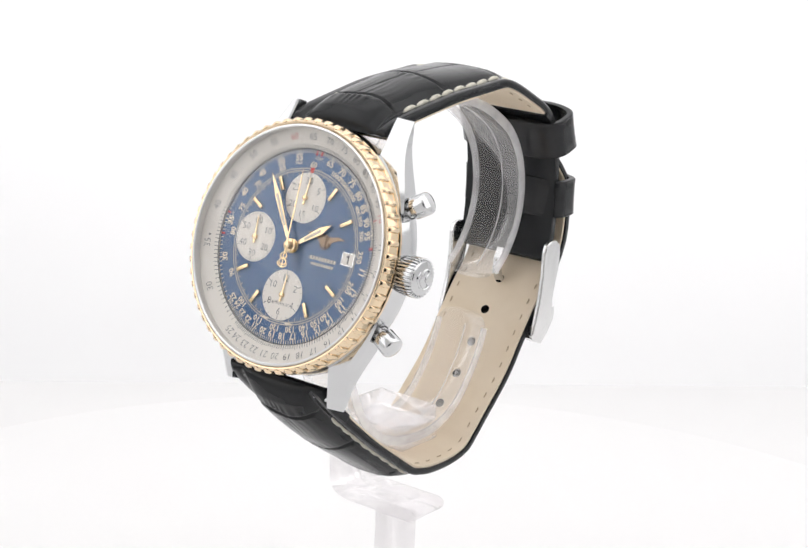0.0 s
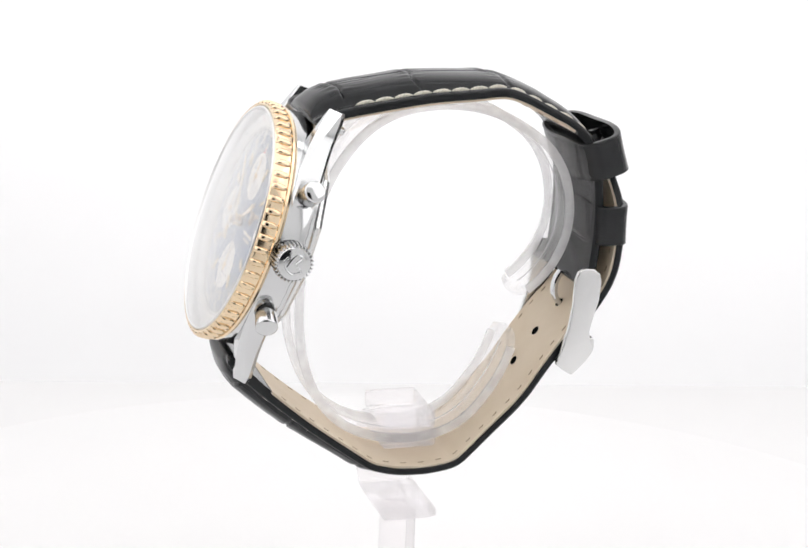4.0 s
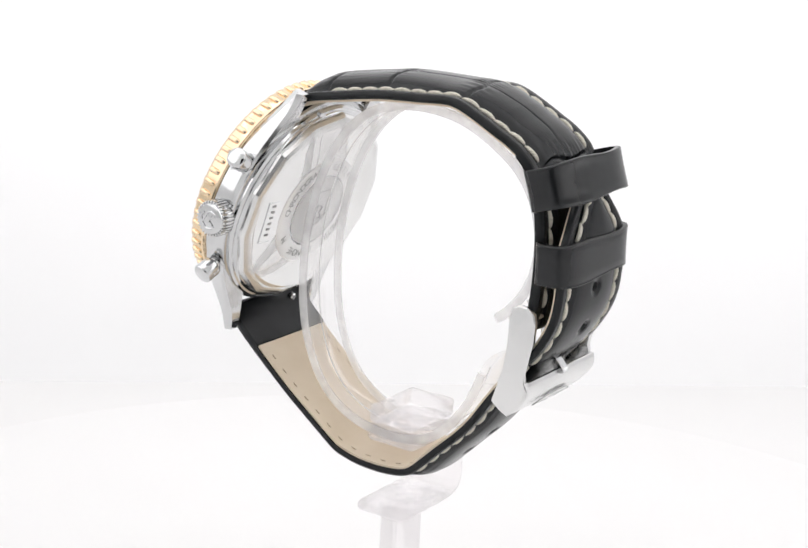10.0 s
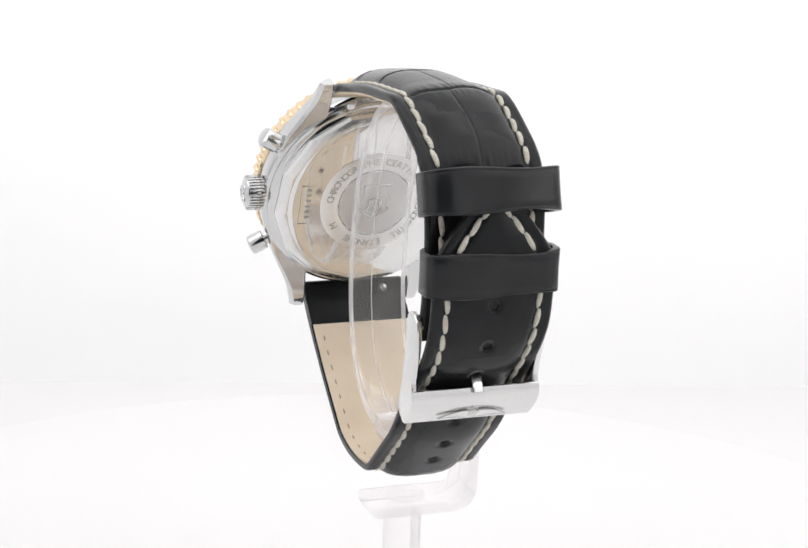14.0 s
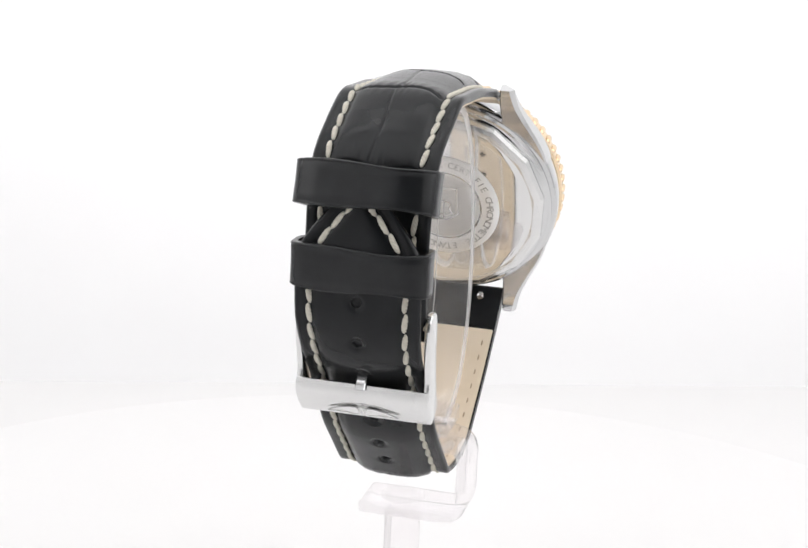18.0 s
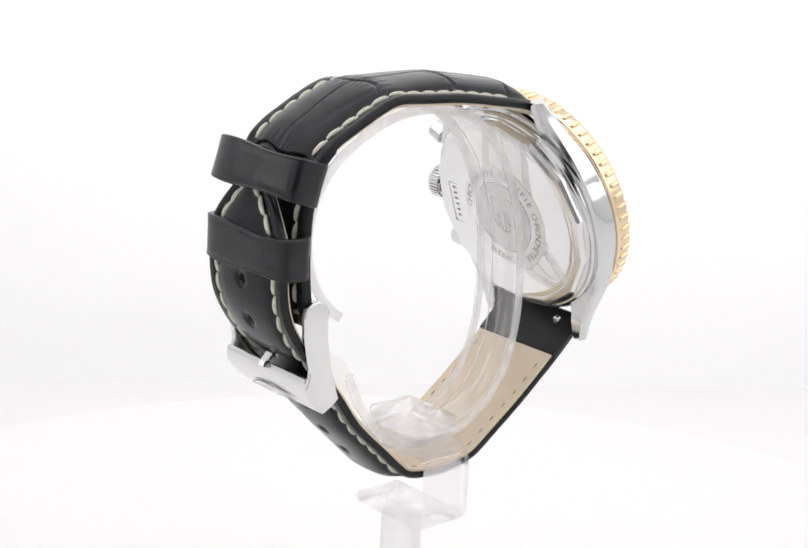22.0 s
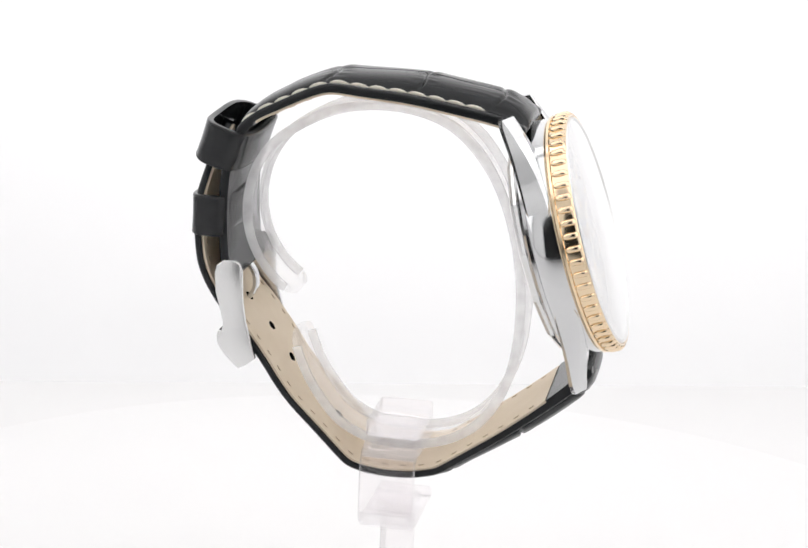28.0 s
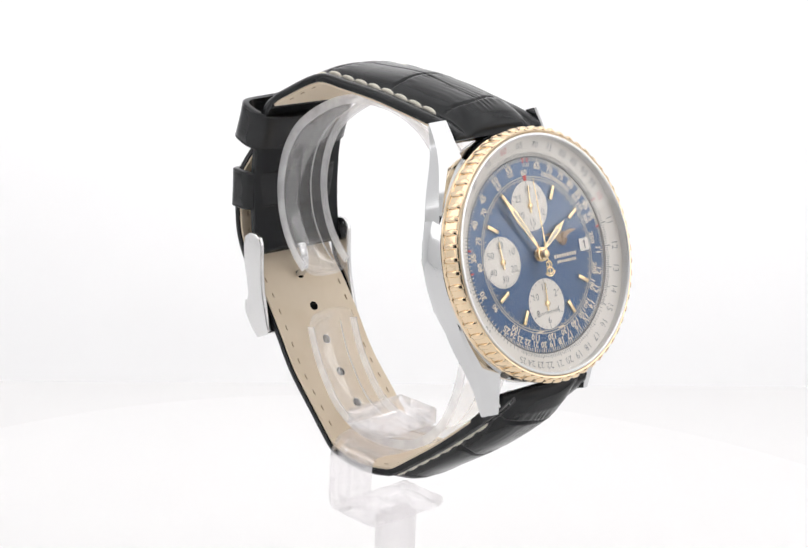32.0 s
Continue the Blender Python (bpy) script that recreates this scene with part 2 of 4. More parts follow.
# ---- the light tent ----
def light_tent():
    """A white card sweep behind the turntable, white cloth sides and the dark room behind the camera."""
    turn = Matrix.Rotation(radians(6.4), 4, "Z")
    for name, label, mat, y0, y1, z0, z1 in (("floor", "white card floor under the turntable", CARD, -1.2, 0.1986, -0.018, -0.012), ("wall_north", "white translucent cloth back wall, lit from behind", CLOTH, 0.1986, 0.2006, -0.018, 1.1)):
        bm = block(-660, 660, y0 * 1000, y1 * 1000, z0 * 1000, z1 * 1000)
        if mat is CLOTH:
            bm.free()
            bm = bmesh.new()
            bm.faces.new([bm.verts.new((x, y0, z)) for x, z in ((-0.66, z0), (0.66, z0), (0.66, z1), (-0.66, z1))])
        bmesh.ops.transform(bm, matrix=turn, verts=bm.verts)
        tagged(new(name, mesh_of(name, bm, mat)), label, name.split("_")[0], kind="structure")

    def wall(name, label, x0, x1, y0, y1, z0, z1, mat):
        bm = block(x0, x1, y0, y1, z0, z1)
        tagged(new(name, mesh_of(name, bm, mat)), label, "wall" if name != "ceiling" else "ceiling", kind="structure")

    wall("wall_west", "white cloth side wall of the light tent", -680, -660, -900, 400, -5, 900, WHITE)
    wall("wall_east", "white cloth side wall of the light tent", 660, 680, -900, 400, -5, 900, WHITE)
    wall("ceiling", "white cloth roof of the light tent", -700, 700, -900, 400, 905, 925, WHITE)
    for k, (x0, x1, z0, z1) in enumerate(((-700, -235, -18, 900), (235, 700, -18, 900), (-235, 235, 520, 900))):
        wall("wall_south_%d" % (k + 1), "white cloth front of the light tent", x0, x1, -620, -602, z0, z1, WHITE)
    wall("wall_room", "dark room wall seen through the tent's front opening", -700, 700, -920, -902, -5, 900, DARK)


light_tent()

# the round white platform that turns with the stand
turntable = thing("turntable", "round white turntable platform under the acrylic stand", "turntable")
part("platform", lathe([(0, 0), (155.5, 0), (157.2, -0.5), (158.0, -2.0), (158.0, -7.0), (0, -7.0)], 160), TABLE, turntable, "matte white platform")
part("foot", lathe([(0, -7.0), (120.0, -7.0), (120.0, -11.9), (0, -11.9)], 96), TABLE, turntable, "shallow round foot")


# ---- the watch ----
TURN0, TURN_RATE, OFF = -37.41, -8.6976, -0.6     # degrees, degrees a second, millimetres
TILT = 18.5
HEAD = pose(0, -29.9 * MM, -0.35 * MM, 90 - TILT, 0, 0)       # dial: x to 3 o'clock, y to 12, z out of the dial
BACK = HEAD @ Matrix.Rotation(math.pi, 4, "Y")

watch = thing("wristwatch", "steel and gold chronograph with blue dial on black leather strap", "wristwatch")


def hand(outline, z, t, name, parent, angle, label=""):
    bm = prism(outline, z, z + t, 0.04, 1)
    return part(name, bm, PALE_GOLD, parent, label, HEAD @ Matrix.Rotation(-radians(angle), 4, "Z"))


def spin(angle):
    return Matrix.Rotation(-radians(angle), 4, "Z")


def build_case():
    prof = [(0, -0.6), (18.8, -0.6), (19.75, -0.9), (20.15, -1.3), (20.35, -3.0), (20.38, -4.8), (20.15, -5.35), (19.5, -5.68), (18.4, -5.78), (0, -5.75)]
    case = part("case", lathe(prof, 128), STEEL, watch, "polished steel middle case", HEAD)
    # four lugs, each a tapered horn with a bevel along its outer edge
    secs = [(4.0, 18.9, 13.5, -1.7, -5.0), (6.5, 18.85, 13.2, -1.5, -5.15), (9.5, 18.25, 12.4, -1.4, -5.4), (12.5, 17.15, 11.2, -1.6, -5.65), (15.0, 15.9, 10.4, -2.0, -5.95),
            (17.5, 14.65, 10.3, -2.6, -6.3), (20.0, 13.6, 10.25, -3.4, -6.75), (22.4, 13.05, 10.25, -4.15, -7.05), (23.7, 12.8, 10.3, -4.6, -7.0)]
    for sy in (1, -1):
        for sx in (1, -1):
            rings = []
            q, _, _ = glide(secs, 0.6)
            for k, (y, xo, xi, zt, zb) in enumerate(q):
                c = 0.3 + 1.5 * max(0.0, (y - 9.0) / 14.7)
                r = 0.25
                ring = [(xi, zb + r), (xi, zt - r), (xi + r, zt), (xo - c, zt), (xo, zt - c * 0.9), (xo, zb + 0.3 * c + r), (xo - 0.3 * c - r, zb), (xi + r, zb)]
                rings.append([Vector((sx * x, sy * y, z)) * MM for x, z in ring])
            bm = loft(rings)
            part("lug", bm, STEEL, watch, "polished steel lug", HEAD, 28)
    # spring bars between the lugs
    for y, z in ((21.9, -6.0), (-22.2, -4.9)):
        bm = tube([(-10.4, y, z), (0, y, z), (10.4, y, z)], 0.62, 10, 2.0)
        part("spring_bar", bm, BRUSHED, watch, "steel spring bar", HEAD)
    # quick-release knobs of the bars
    for x, y, z in ((-5.8, -21.5, -5.5), (7.4, 20.4, -8.2)):
        bm = lathe([(0, 0), (0.6, 0), (0.75, 0.2), (0.75, 0.85), (0.55, 1.05), (0, 1.05)], 16)
        part("release_knob", bm, STEEL, watch, "small steel release knob", HEAD @ Matrix.Translation(Vector((x, y, z)) * MM) @ Matrix.Rotation(math.pi, 4, "Y"))
    # bezel with a coin edge of sixty raised grips
    bez = [(19.5, 1.1), (19.5, 2.2), (19.62, 2.38), (19.85, 2.42), (20.12, 2.15), (20.25, 1.7), (20.25, -0.25), (20.5, -0.4), (20.5, -0.8), (20.2, -1.0), (19.2, -1.0), (19.5, 1.1)]
    bezel = part("bezel", lathe(bez, 160), GOLD, watch, "polished gold bezel with a coin-edge rim", HEAD)
    g = bmesh.new()
    rows = []
    for z, wd, ht in ((-0.42, 0.10, 0.0), (-0.30, 0.22, 0.30), (0.05, 0.44, 0.52), (0.4, 0.54, 0.58), (1.3, 0.56, 0.60), (1.8, 0.54, 0.54), (2.12, 0.46, 0.26), (2.34, 0.36, -0.12)):
        rows.append([Vector((20.1 + ht * h, wd * w, z)) * MM for w, h in ((-1.0, 0), (-0.95, 0.45), (-0.72, 0.88), (-0.4, 1.0), (0.4, 1.0), (0.72, 0.88), (0.95, 0.45), (1.0, 0))])
    bm = loft(rows, True, True, g)
    first = mesh_of("grip", bm, GOLD, 50)
    for k in range(60):
        again("grip", first, bezel, Matrix.Rotation(radians(6 * k), 4, "Z"))
    lip = [(19.0, 1.15), (19.0, 2.42), (19.15, 2.6), (19.4, 2.55), (19.5, 2.3), (19.5, 1.15), (19.0, 1.15)]
    part("crystal_ring", lathe(lip, 128), SATIN, watch, "narrow steel ring round the crystal", HEAD)
    # domed crystal
    dome = lambda r, lift: lift + 0.95 * (1 - (r / 19.0) ** 2.4)
    rs = [18.98, 17.5, 15, 12, 9, 6, 3, 0]
    prof = [(r, dome(r, 2.4)) for r in rs] + [(r, dome(r, 1.5)) for r in reversed(rs[1:])] + [(18.98, 1.35), (18.98, 2.4)]
    glass = part("crystal", lathe(prof, 128), CRYSTAL, watch, "domed clear watch crystal", HEAD, 50)
    glass.visible_shadow = False
    return case, bezel


def crown_and_pushers():
    side = HEAD @ Matrix.Translation((0, 0, -3.8 * MM)) @ Matrix.Rotation(radians(90), 4, "Y")   # z runs out to 3 o'clock
    stem = [(0, 18.8), (1.9, 18.8), (1.9, 20.4), (0, 20.4)]
    crown = part("crown", lathe([(0, 20.2), (2.6, 20.2), (2.85, 20.5), (2.85, 22.9), (2.6, 23.35), (1.8, 23.6), (0, 23.7)], 72), STEEL, watch, "fluted polished steel crown", side)
    part("stem", lathe(stem, 24), BRUSHED, crown)
    flute = mesh_of("flute", block(2.7, 3.2, -0.18, 0.18, 20.4, 23.1, 0.12), STEEL)
    for k in range(30):
        again("flute", flute, crown, Matrix.Rotation(radians(12 * k), 4, "Z"))
    # plain raised loops stand for the engraved mark
    bm = tube([(-1.2, -0.9, 23.60), (-0.3, 1.4, 23.65), (0.9, 1.3, 23.65), (0.2, 0.0, 23.70), (1.3, -0.9, 23.63), (-0.2, -1.6, 23.65), (-1.7, -0.2, 23.60), (-1.3, 0.9, 23.60)], 0.2, 8, 0.25)
    part("mark", bm, STEEL, crown, "raised looping mark")
    for ang in (29, -29):
        m = side @ Matrix.Rotation(radians(ang), 4, "X")
        pusher = part("pusher", lathe([(0, 21.2), (1.62, 21.2), (1.82, 21.4), (1.82, 23.8), (1.73, 24.02), (1.52, 24.17), (0.8, 24.33), (0, 24.38)], 40), STEEL, watch, "polished steel chronograph pusher", m)
        part("collar", lathe([(0, 19.0), (1.75, 19.0), (1.75, 19.6), (1.45, 19.65), (1.45, 19.8), (1.7, 19.85), (1.7, 20.15), (1.1, 20.2), (1.1, 21.7), (0, 21.7)], 36), BRUSHED, pusher, "ringed steel collar")
        # added black rings imitate the dark reflections between the polished collar steps
        part("dark_ring", lathe([(1.3, 19.64), (1.6, 19.64), (1.6, 19.82), (1.3, 19.82), (1.3, 20.18), (1.55, 20.2), (1.55, 20.42), (1.3, 20.42), (1.3, 19.64)], 32), INK, pusher, "black rings standing in for dark reflections in the collar")


def log_angle(v, base):
    return 360 * math.log10(v / 10) + base


def slide_ring():
    """The silver slide-rule ring and its printed scale, turned away from the fixed scale."""
    base = 64.9
    bm = flat_ring(bmesh.new(), 15.75, 19.1, 0.18, 160, 1.15)
    flat_ring(bm, 15.75, 15.75, 0.18, 160, -0.1)
    ring = part("slide_ring", bm, SILVER, watch, "silver slide-rule ring with a black printed scale", HEAD, 35)
    up = lambda r: 0.18 + (r - 15.75) / 3.35 * 0.97 + 0.03
    black, red = bmesh.new(), bmesh.new()
    v = 10.0
    marks = []
    while v < 99.9:
        step = 0.1 if v < 15 else 0.2 if v < 25 else 0.5
        marks.append(round(v, 2))
        v += step
    for v in marks:
        whole = abs(v - round(v)) < 0.01
        five = whole and round(v) % 5 == 0
        long = five if v >= 25 else whole
        half = whole if v >= 25 else abs(v * 2 - round(v * 2)) < 0.01
        rr = 16.95 if long else 16.7 if half else 16.55
        a = log_angle(v, base)
        mm = ring_place(a, 0, 0)
        w = 0.14 if long else 0.095
        dst = red if v in (10.0, 60.0) else black
        dst.faces.new([dst.verts.new(mm @ Vector((x * MM, y * MM, up(y) * MM))) for x, y in ((-w / 2, 15.8), (w / 2, 15.8), (w / 2, rr), (-w / 2, rr))])
    for v in list(range(10, 25)) + list(range(25, 100, 5)):
        dst = red if v in (10, 60) else black
        a = log_angle(v, base)
        write(dst, str(v), 1.62, ring_place(a, 17.72, up(17.72) + 0.05) @ Matrix.Rotation(radians(16), 4, "X"), -0.018)
    # dark line painted for the shadow at the ring's inner edge, not print
    flat_ring(black, 15.74, 15.92, up(15.74), 160, up(15.92))
    mm = ring_place(log_angle(36, base), 17.6, up(17.6) + 0.03)
    black.faces.new([black.verts.new(mm @ Vector((x * MM, y * MM, 0))) for x, y in ((-0.3, 0.5), (0.3, 0.5), (0, -0.5))])
    for bmx, mat, nm in ((black, GREY_INK, "scale"), (red, RED_INK, "red_marks")):
        tagged(part(nm, bmx, mat, ring, "printed scale", None, 180, False), kind="stuff")


def build_dial():
    bm = lathe([(0, -0.6), (16.2, -0.6), (16.2, 0.0), (0, 0.0)], 128)
    dial = part("dial", bm, BLUE, watch, "deep blue sunray dial", HEAD)
    cream, red, grey, gold = bmesh.new(), bmesh.new(), bmesh.new(), bmesh.new()
    z = 0.03
    base = 80.5
    v = 10.0
    while v < 99.9:
        step = 0.1 if v < 15 else 0.2 if v < 25 else 0.5
        whole = abs(v - round(v)) < 0.01
        long = whole and (v < 25 or round(v) % 5 == 0)
        dash(cream, log_angle(v, base), 14.95 if long else 15.15, 15.72, 0.2 if long else 0.13, z)
        v = round(v + step, 2)
    for v in list(range(11, 25)) + list(range(25, 100, 5)):
        if v not in (60,):
            write(cream, str(v), 1.5 if v >= 25 or v < 20 else 1.35, ring_place(log_angle(v, base), 14.42, z), 0.034)
    for v in (10.0, 60.0, 36.0, 33.0, 61.5):
        dash(red, log_angle(v, base), 14.95, 15.72, 0.3, z + 0.03)
    for v in (60, 65, 70, 75, 80, 90, 100, 110, 120, 130, 140, 150, 160, 180, 200, 250, 300, 350, 400, 500, 600, 750, 1000):
        write(cream, str(v), 1.35 if v < 300 else 1.1, ring_place(360 * 60 / v if v > 60 else 0, 13.32, z), 0.034)
    write(cream, "BASE", 0.62, ring_place(-13, 13.55, z))
    write(cream, "STAT.", 0.7, ring_place(3.5, 14.5, z))
    write(cream, "NAUT.", 0.7, ring_place(-81, 14.5, z))
    flat_ring(grey, 12.22, 12.36, z, 128)
    flat_ring(grey, 12.56, 12.74, z, 128)
    for k in range(60):
        dash(grey, 6 * k, 11.3 if k % 5 == 0 else 11.62, 12.22, 0.13, z)
    for k in range(240):
        if k % 4:
            dash(grey, 1.5 * k, 11.98, 12.22, 0.07, z)
    # plain bars stand for the maker's two lines, with a winged emblem above
    for x0, x1, y0, y1, count in ((3.55, 9.05, -1.25, -0.65, 9), (4.1, 8.75, -2.1, -1.65, 9)):
        for k in range(count):
            a, b = x0 + (x1 - x0) * (k + 0.14) / count, x0 + (x1 - x0) * (k + 0.86) / count
            cream.faces.new([cream.verts.new(Vector((x, y, z)) * MM) for x, y in ((a, y0), (b, y0), (b, y1), (a, y1))])
    for x in (1.7, -3.4):
        cream.faces.new([cream.verts.new(Vector((a, b, z)) * MM) for a, b in ((x, -12.35), (x + 1.7, -12.35), (x + 1.7, -12.05), (x, -12.05))])
    tagged(part("printing", cream, CREAM_INK, dial, "cream printed scales", None, 180, False), kind="stuff")
    tagged(part("red_marks", red, RED_INK, dial, "red printed marks", None, 180, False), kind="stuff")
    tagged(part("minute_track", grey, TRACK_INK, dial, "pale grey minute track", None, 180, False), kind="stuff")
    wing = [(6.0, 2.5), (3.4, 3.0), (1.9, 2.7), (3.6, 2.35), (4.6, 1.85), (5.4, 1.2), (6.0, 0.9), (6.6, 1.2), (7.4, 1.85), (8.4, 2.35), (10.1, 2.7), (8.6, 3.0)]
    part("emblem", prism([(x * 0.98 + 0.1, y * 1.0 + 0.1) for x, y in wing], 0.02, 0.16, 0.04, 1), BRONZE, dial, "applied gold winged emblem")
    loops = bmesh.new()
    for pts in ([(5.35, 2.75), (6.1, 2.95), (6.75, 2.6), (6.3, 2.1), (6.9, 1.6), (6.3, 1.05), (5.5, 1.2)], [(6.1, 3.1), (6.1, 1.0)], [(5.0, 1.6), (5.5, 0.95), (6.1, 0.7), (6.7, 0.95), (7.2, 1.6)]):
        join(loops, tube([(x, y, 0.2) for x, y in pts], 0.09, 6, 0.25))
    part("emblem_loops", loops, BRONZE, dial, "raised gold loops on the emblem")
    tri = bmesh.new()
    tri.faces.new([tri.verts.new(Vector((x, y, 0.05)) * MM) for x, y in ((-0.42, 12.9), (0.42, 12.9), (0.28, 11.9), (-0.28, 11.9))])
    part("twelve_mark", tri, RED_INK, dial, "red mark at twelve", None, 180, False)
    # applied hour batons
    baton = mesh_of("index", block(-0.33, 0.33, 9.6, 12.05, 0.0, 0.42, 0.12), PALE_GOLD)
    for hour in (1, 2, 4, 5, 7, 8, 10, 11):
        again("index", baton, dial, spin(30 * hour), "applied gold baton")
    # date window
    frame_bm = bmesh.new()
    for x0, x1, y0, y1 in ((9.95, 10.15, -1.0, 1.15), (12.3, 12.5, -1.0, 1.15), (10.15, 12.3, -1.0, -0.82), (10.15, 12.3, 0.97, 1.15)):
        block(x0, x1, y0, y1, 0.0, 0.14, 0.03, frame_bm, 1)
    date = part("date_window", frame_bm, BRUSHED, dial, "framed date window")
    part("date_disc", block(10.15, 12.3, -0.82, 0.97, 0.0, 0.05), SILVER, date, "white date disc")
    bm = bmesh.new()
    bm.faces.new([bm.verts.new(Vector((11.22 + x, 0.08 + y, 0.08)) * MM) for x, y in ((-0.02, -0.68), (0.2, -0.68), (0.2, 0.68), (0.02, 0.68), (-0.36, 0.4), (-0.28, 0.22), (-0.02, 0.4))])
    part("numeral", bm, INK, date, "black date numeral", None, 180, False)
    # three silver counters
    for cx, cy, nums, nticks, word in ((0, 7.95, ("30", "5", "10", "15", "20", "25"), 30, ""), (-8.35, 0, ("60", "10", "20", "30", "40", "50"), 60, ""), (0, -8.0, ("12", "2", "4", "6", "8", "10"), 24, "AUTOMATIC")):
        at = Matrix.Translation(Vector((cx, cy, 0)) * MM)
        prof = [(0, 0.02), (4.1, 0.02), (4.1, 0.06), (3.95, 0.09), (3.0, 0.07), (0, 0.07)]
        sub = part("counter", lathe(prof, 72), SILVER, dial, "silver chronograph counter", at)
        bm = bmesh.new()
        for k in range(nticks):
            major = k % (nticks // 6) == 0
            dash(bm, 360 * k / nticks, 3.35 if major else 3.7, 4.0, 0.1 if major else 0.06, 0.105)
        for k, s in enumerate(nums):
            a = radians(60 * k)
            write(bm, s, 1.62, Matrix.Translation(Vector((2.72 * math.sin(a), 2.72 * math.cos(a), 0.105)) * MM), -0.012)
        if word:
            write(bm, word, 0.66, Matrix.Translation(Vector((0.1, -1.45, 0.105)) * MM), -0.01)
        me = mesh_of("numerals", bm, GREY_INK, 180, False)
        again("numerals", me, dial, at, "grey printed numerals")
        bm = prism([(-0.16, -1.1), (0.16, -1.1), (0.13, 0), (0.05, 3.3), (-0.05, 3.3), (-0.13, 0)], 0.22, 0.32)
        join(bm, lathe([(0, 0.08), (0.45, 0.08), (0.45, 0.42), (0.3, 0.5), (0, 0.5)], 20))
        again("counter_hand", mesh_of("counter_hand", bm, PALE_GOLD), dial, at @ spin(4 if cy else -3), "slim gold counter hand")


def build_pointers():
    hour = [(-0.3, 1.3), (-0.62, 6.1), (0, 8.4), (0.62, 6.1), (0.3, 1.3)]
    minute = [(-0.32, 1.4), (-0.55, 8.6), (0, 13.0), (0.55, 8.6), (0.32, 1.4)]
    hour_hand = hand(hour, 0.50, 0.14, "hour_hand", watch, 56, "gold hour hand")
    minute_hand = hand(minute, 1.10, 0.14, "minute_hand", watch, -33.5, "gold minute hand")
    for h, a, b, w, z in ((hour_hand, 2.6, 6.1, 0.25, 0.655), (minute_hand, 3.5, 9.2, 0.25, 1.255)):
        bm = bmesh.new()
        bm.faces.new([bm.verts.new(Vector((x, y, z)) * MM) for x, y in ((-w, a), (w, a), (w, b), (-w, b))])
        part("lume", bm, CREAM_INK, h, "cream luminous filling", None, 180, False)
        part("ring", lathe([(0.6, z - 0.15), (1.08, z - 0.15), (1.16, z - 0.05), (1.08, z), (0.6, z), (0.6, z - 0.15)], 32), PALE_GOLD, h)
    bm = prism([(-0.09, -1.2), (0.09, -1.2), (0.14, 0), (0.05, 12.3), (-0.05, 12.3), (-0.14, 0)], 1.95, 2.05)
    join(bm, lathe([(0, 1.8), (0.62, 1.8), (0.62, 2.05), (0.4, 2.18), (0, 2.18)], 28))
    for y in (-1.75, -2.75):
        t = tube([(0.62 * math.sin(a) * (1.0 if y > -2 else 1.15), y + 0.5 * math.cos(a), 2.0) for a in (2 * math.pi * k / 12 for k in range(13))], 0.13, 6, 0.25)
        join(bm, t)
    join(bm, tube([(-1.05, -2.9, 2.0), (-0.75, -3.35, 2.0), (0, -3.65, 2.0), (0.75, -3.35, 2.0), (1.05, -2.9, 2.0)], 0.12, 6, 0.25))
    join(bm, prism([(-0.1, -3.7), (0.1, -3.7), (0.1, -1.0), (-0.1, -1.0)], 1.95, 2.05))
    part("hand_stem", lathe([(0, 0), (0.95, 0), (0.95, 0.45), (0.6, 0.5), (0.6, 1.8), (0, 1.8)], 28), BRONZE, watch, "dark bronze hand stem", HEAD)
    part("seconds_hand", bm, PALE_GOLD, watch, "thin gold chronograph seconds hand with a looped counterweight", HEAD @ spin(-1))


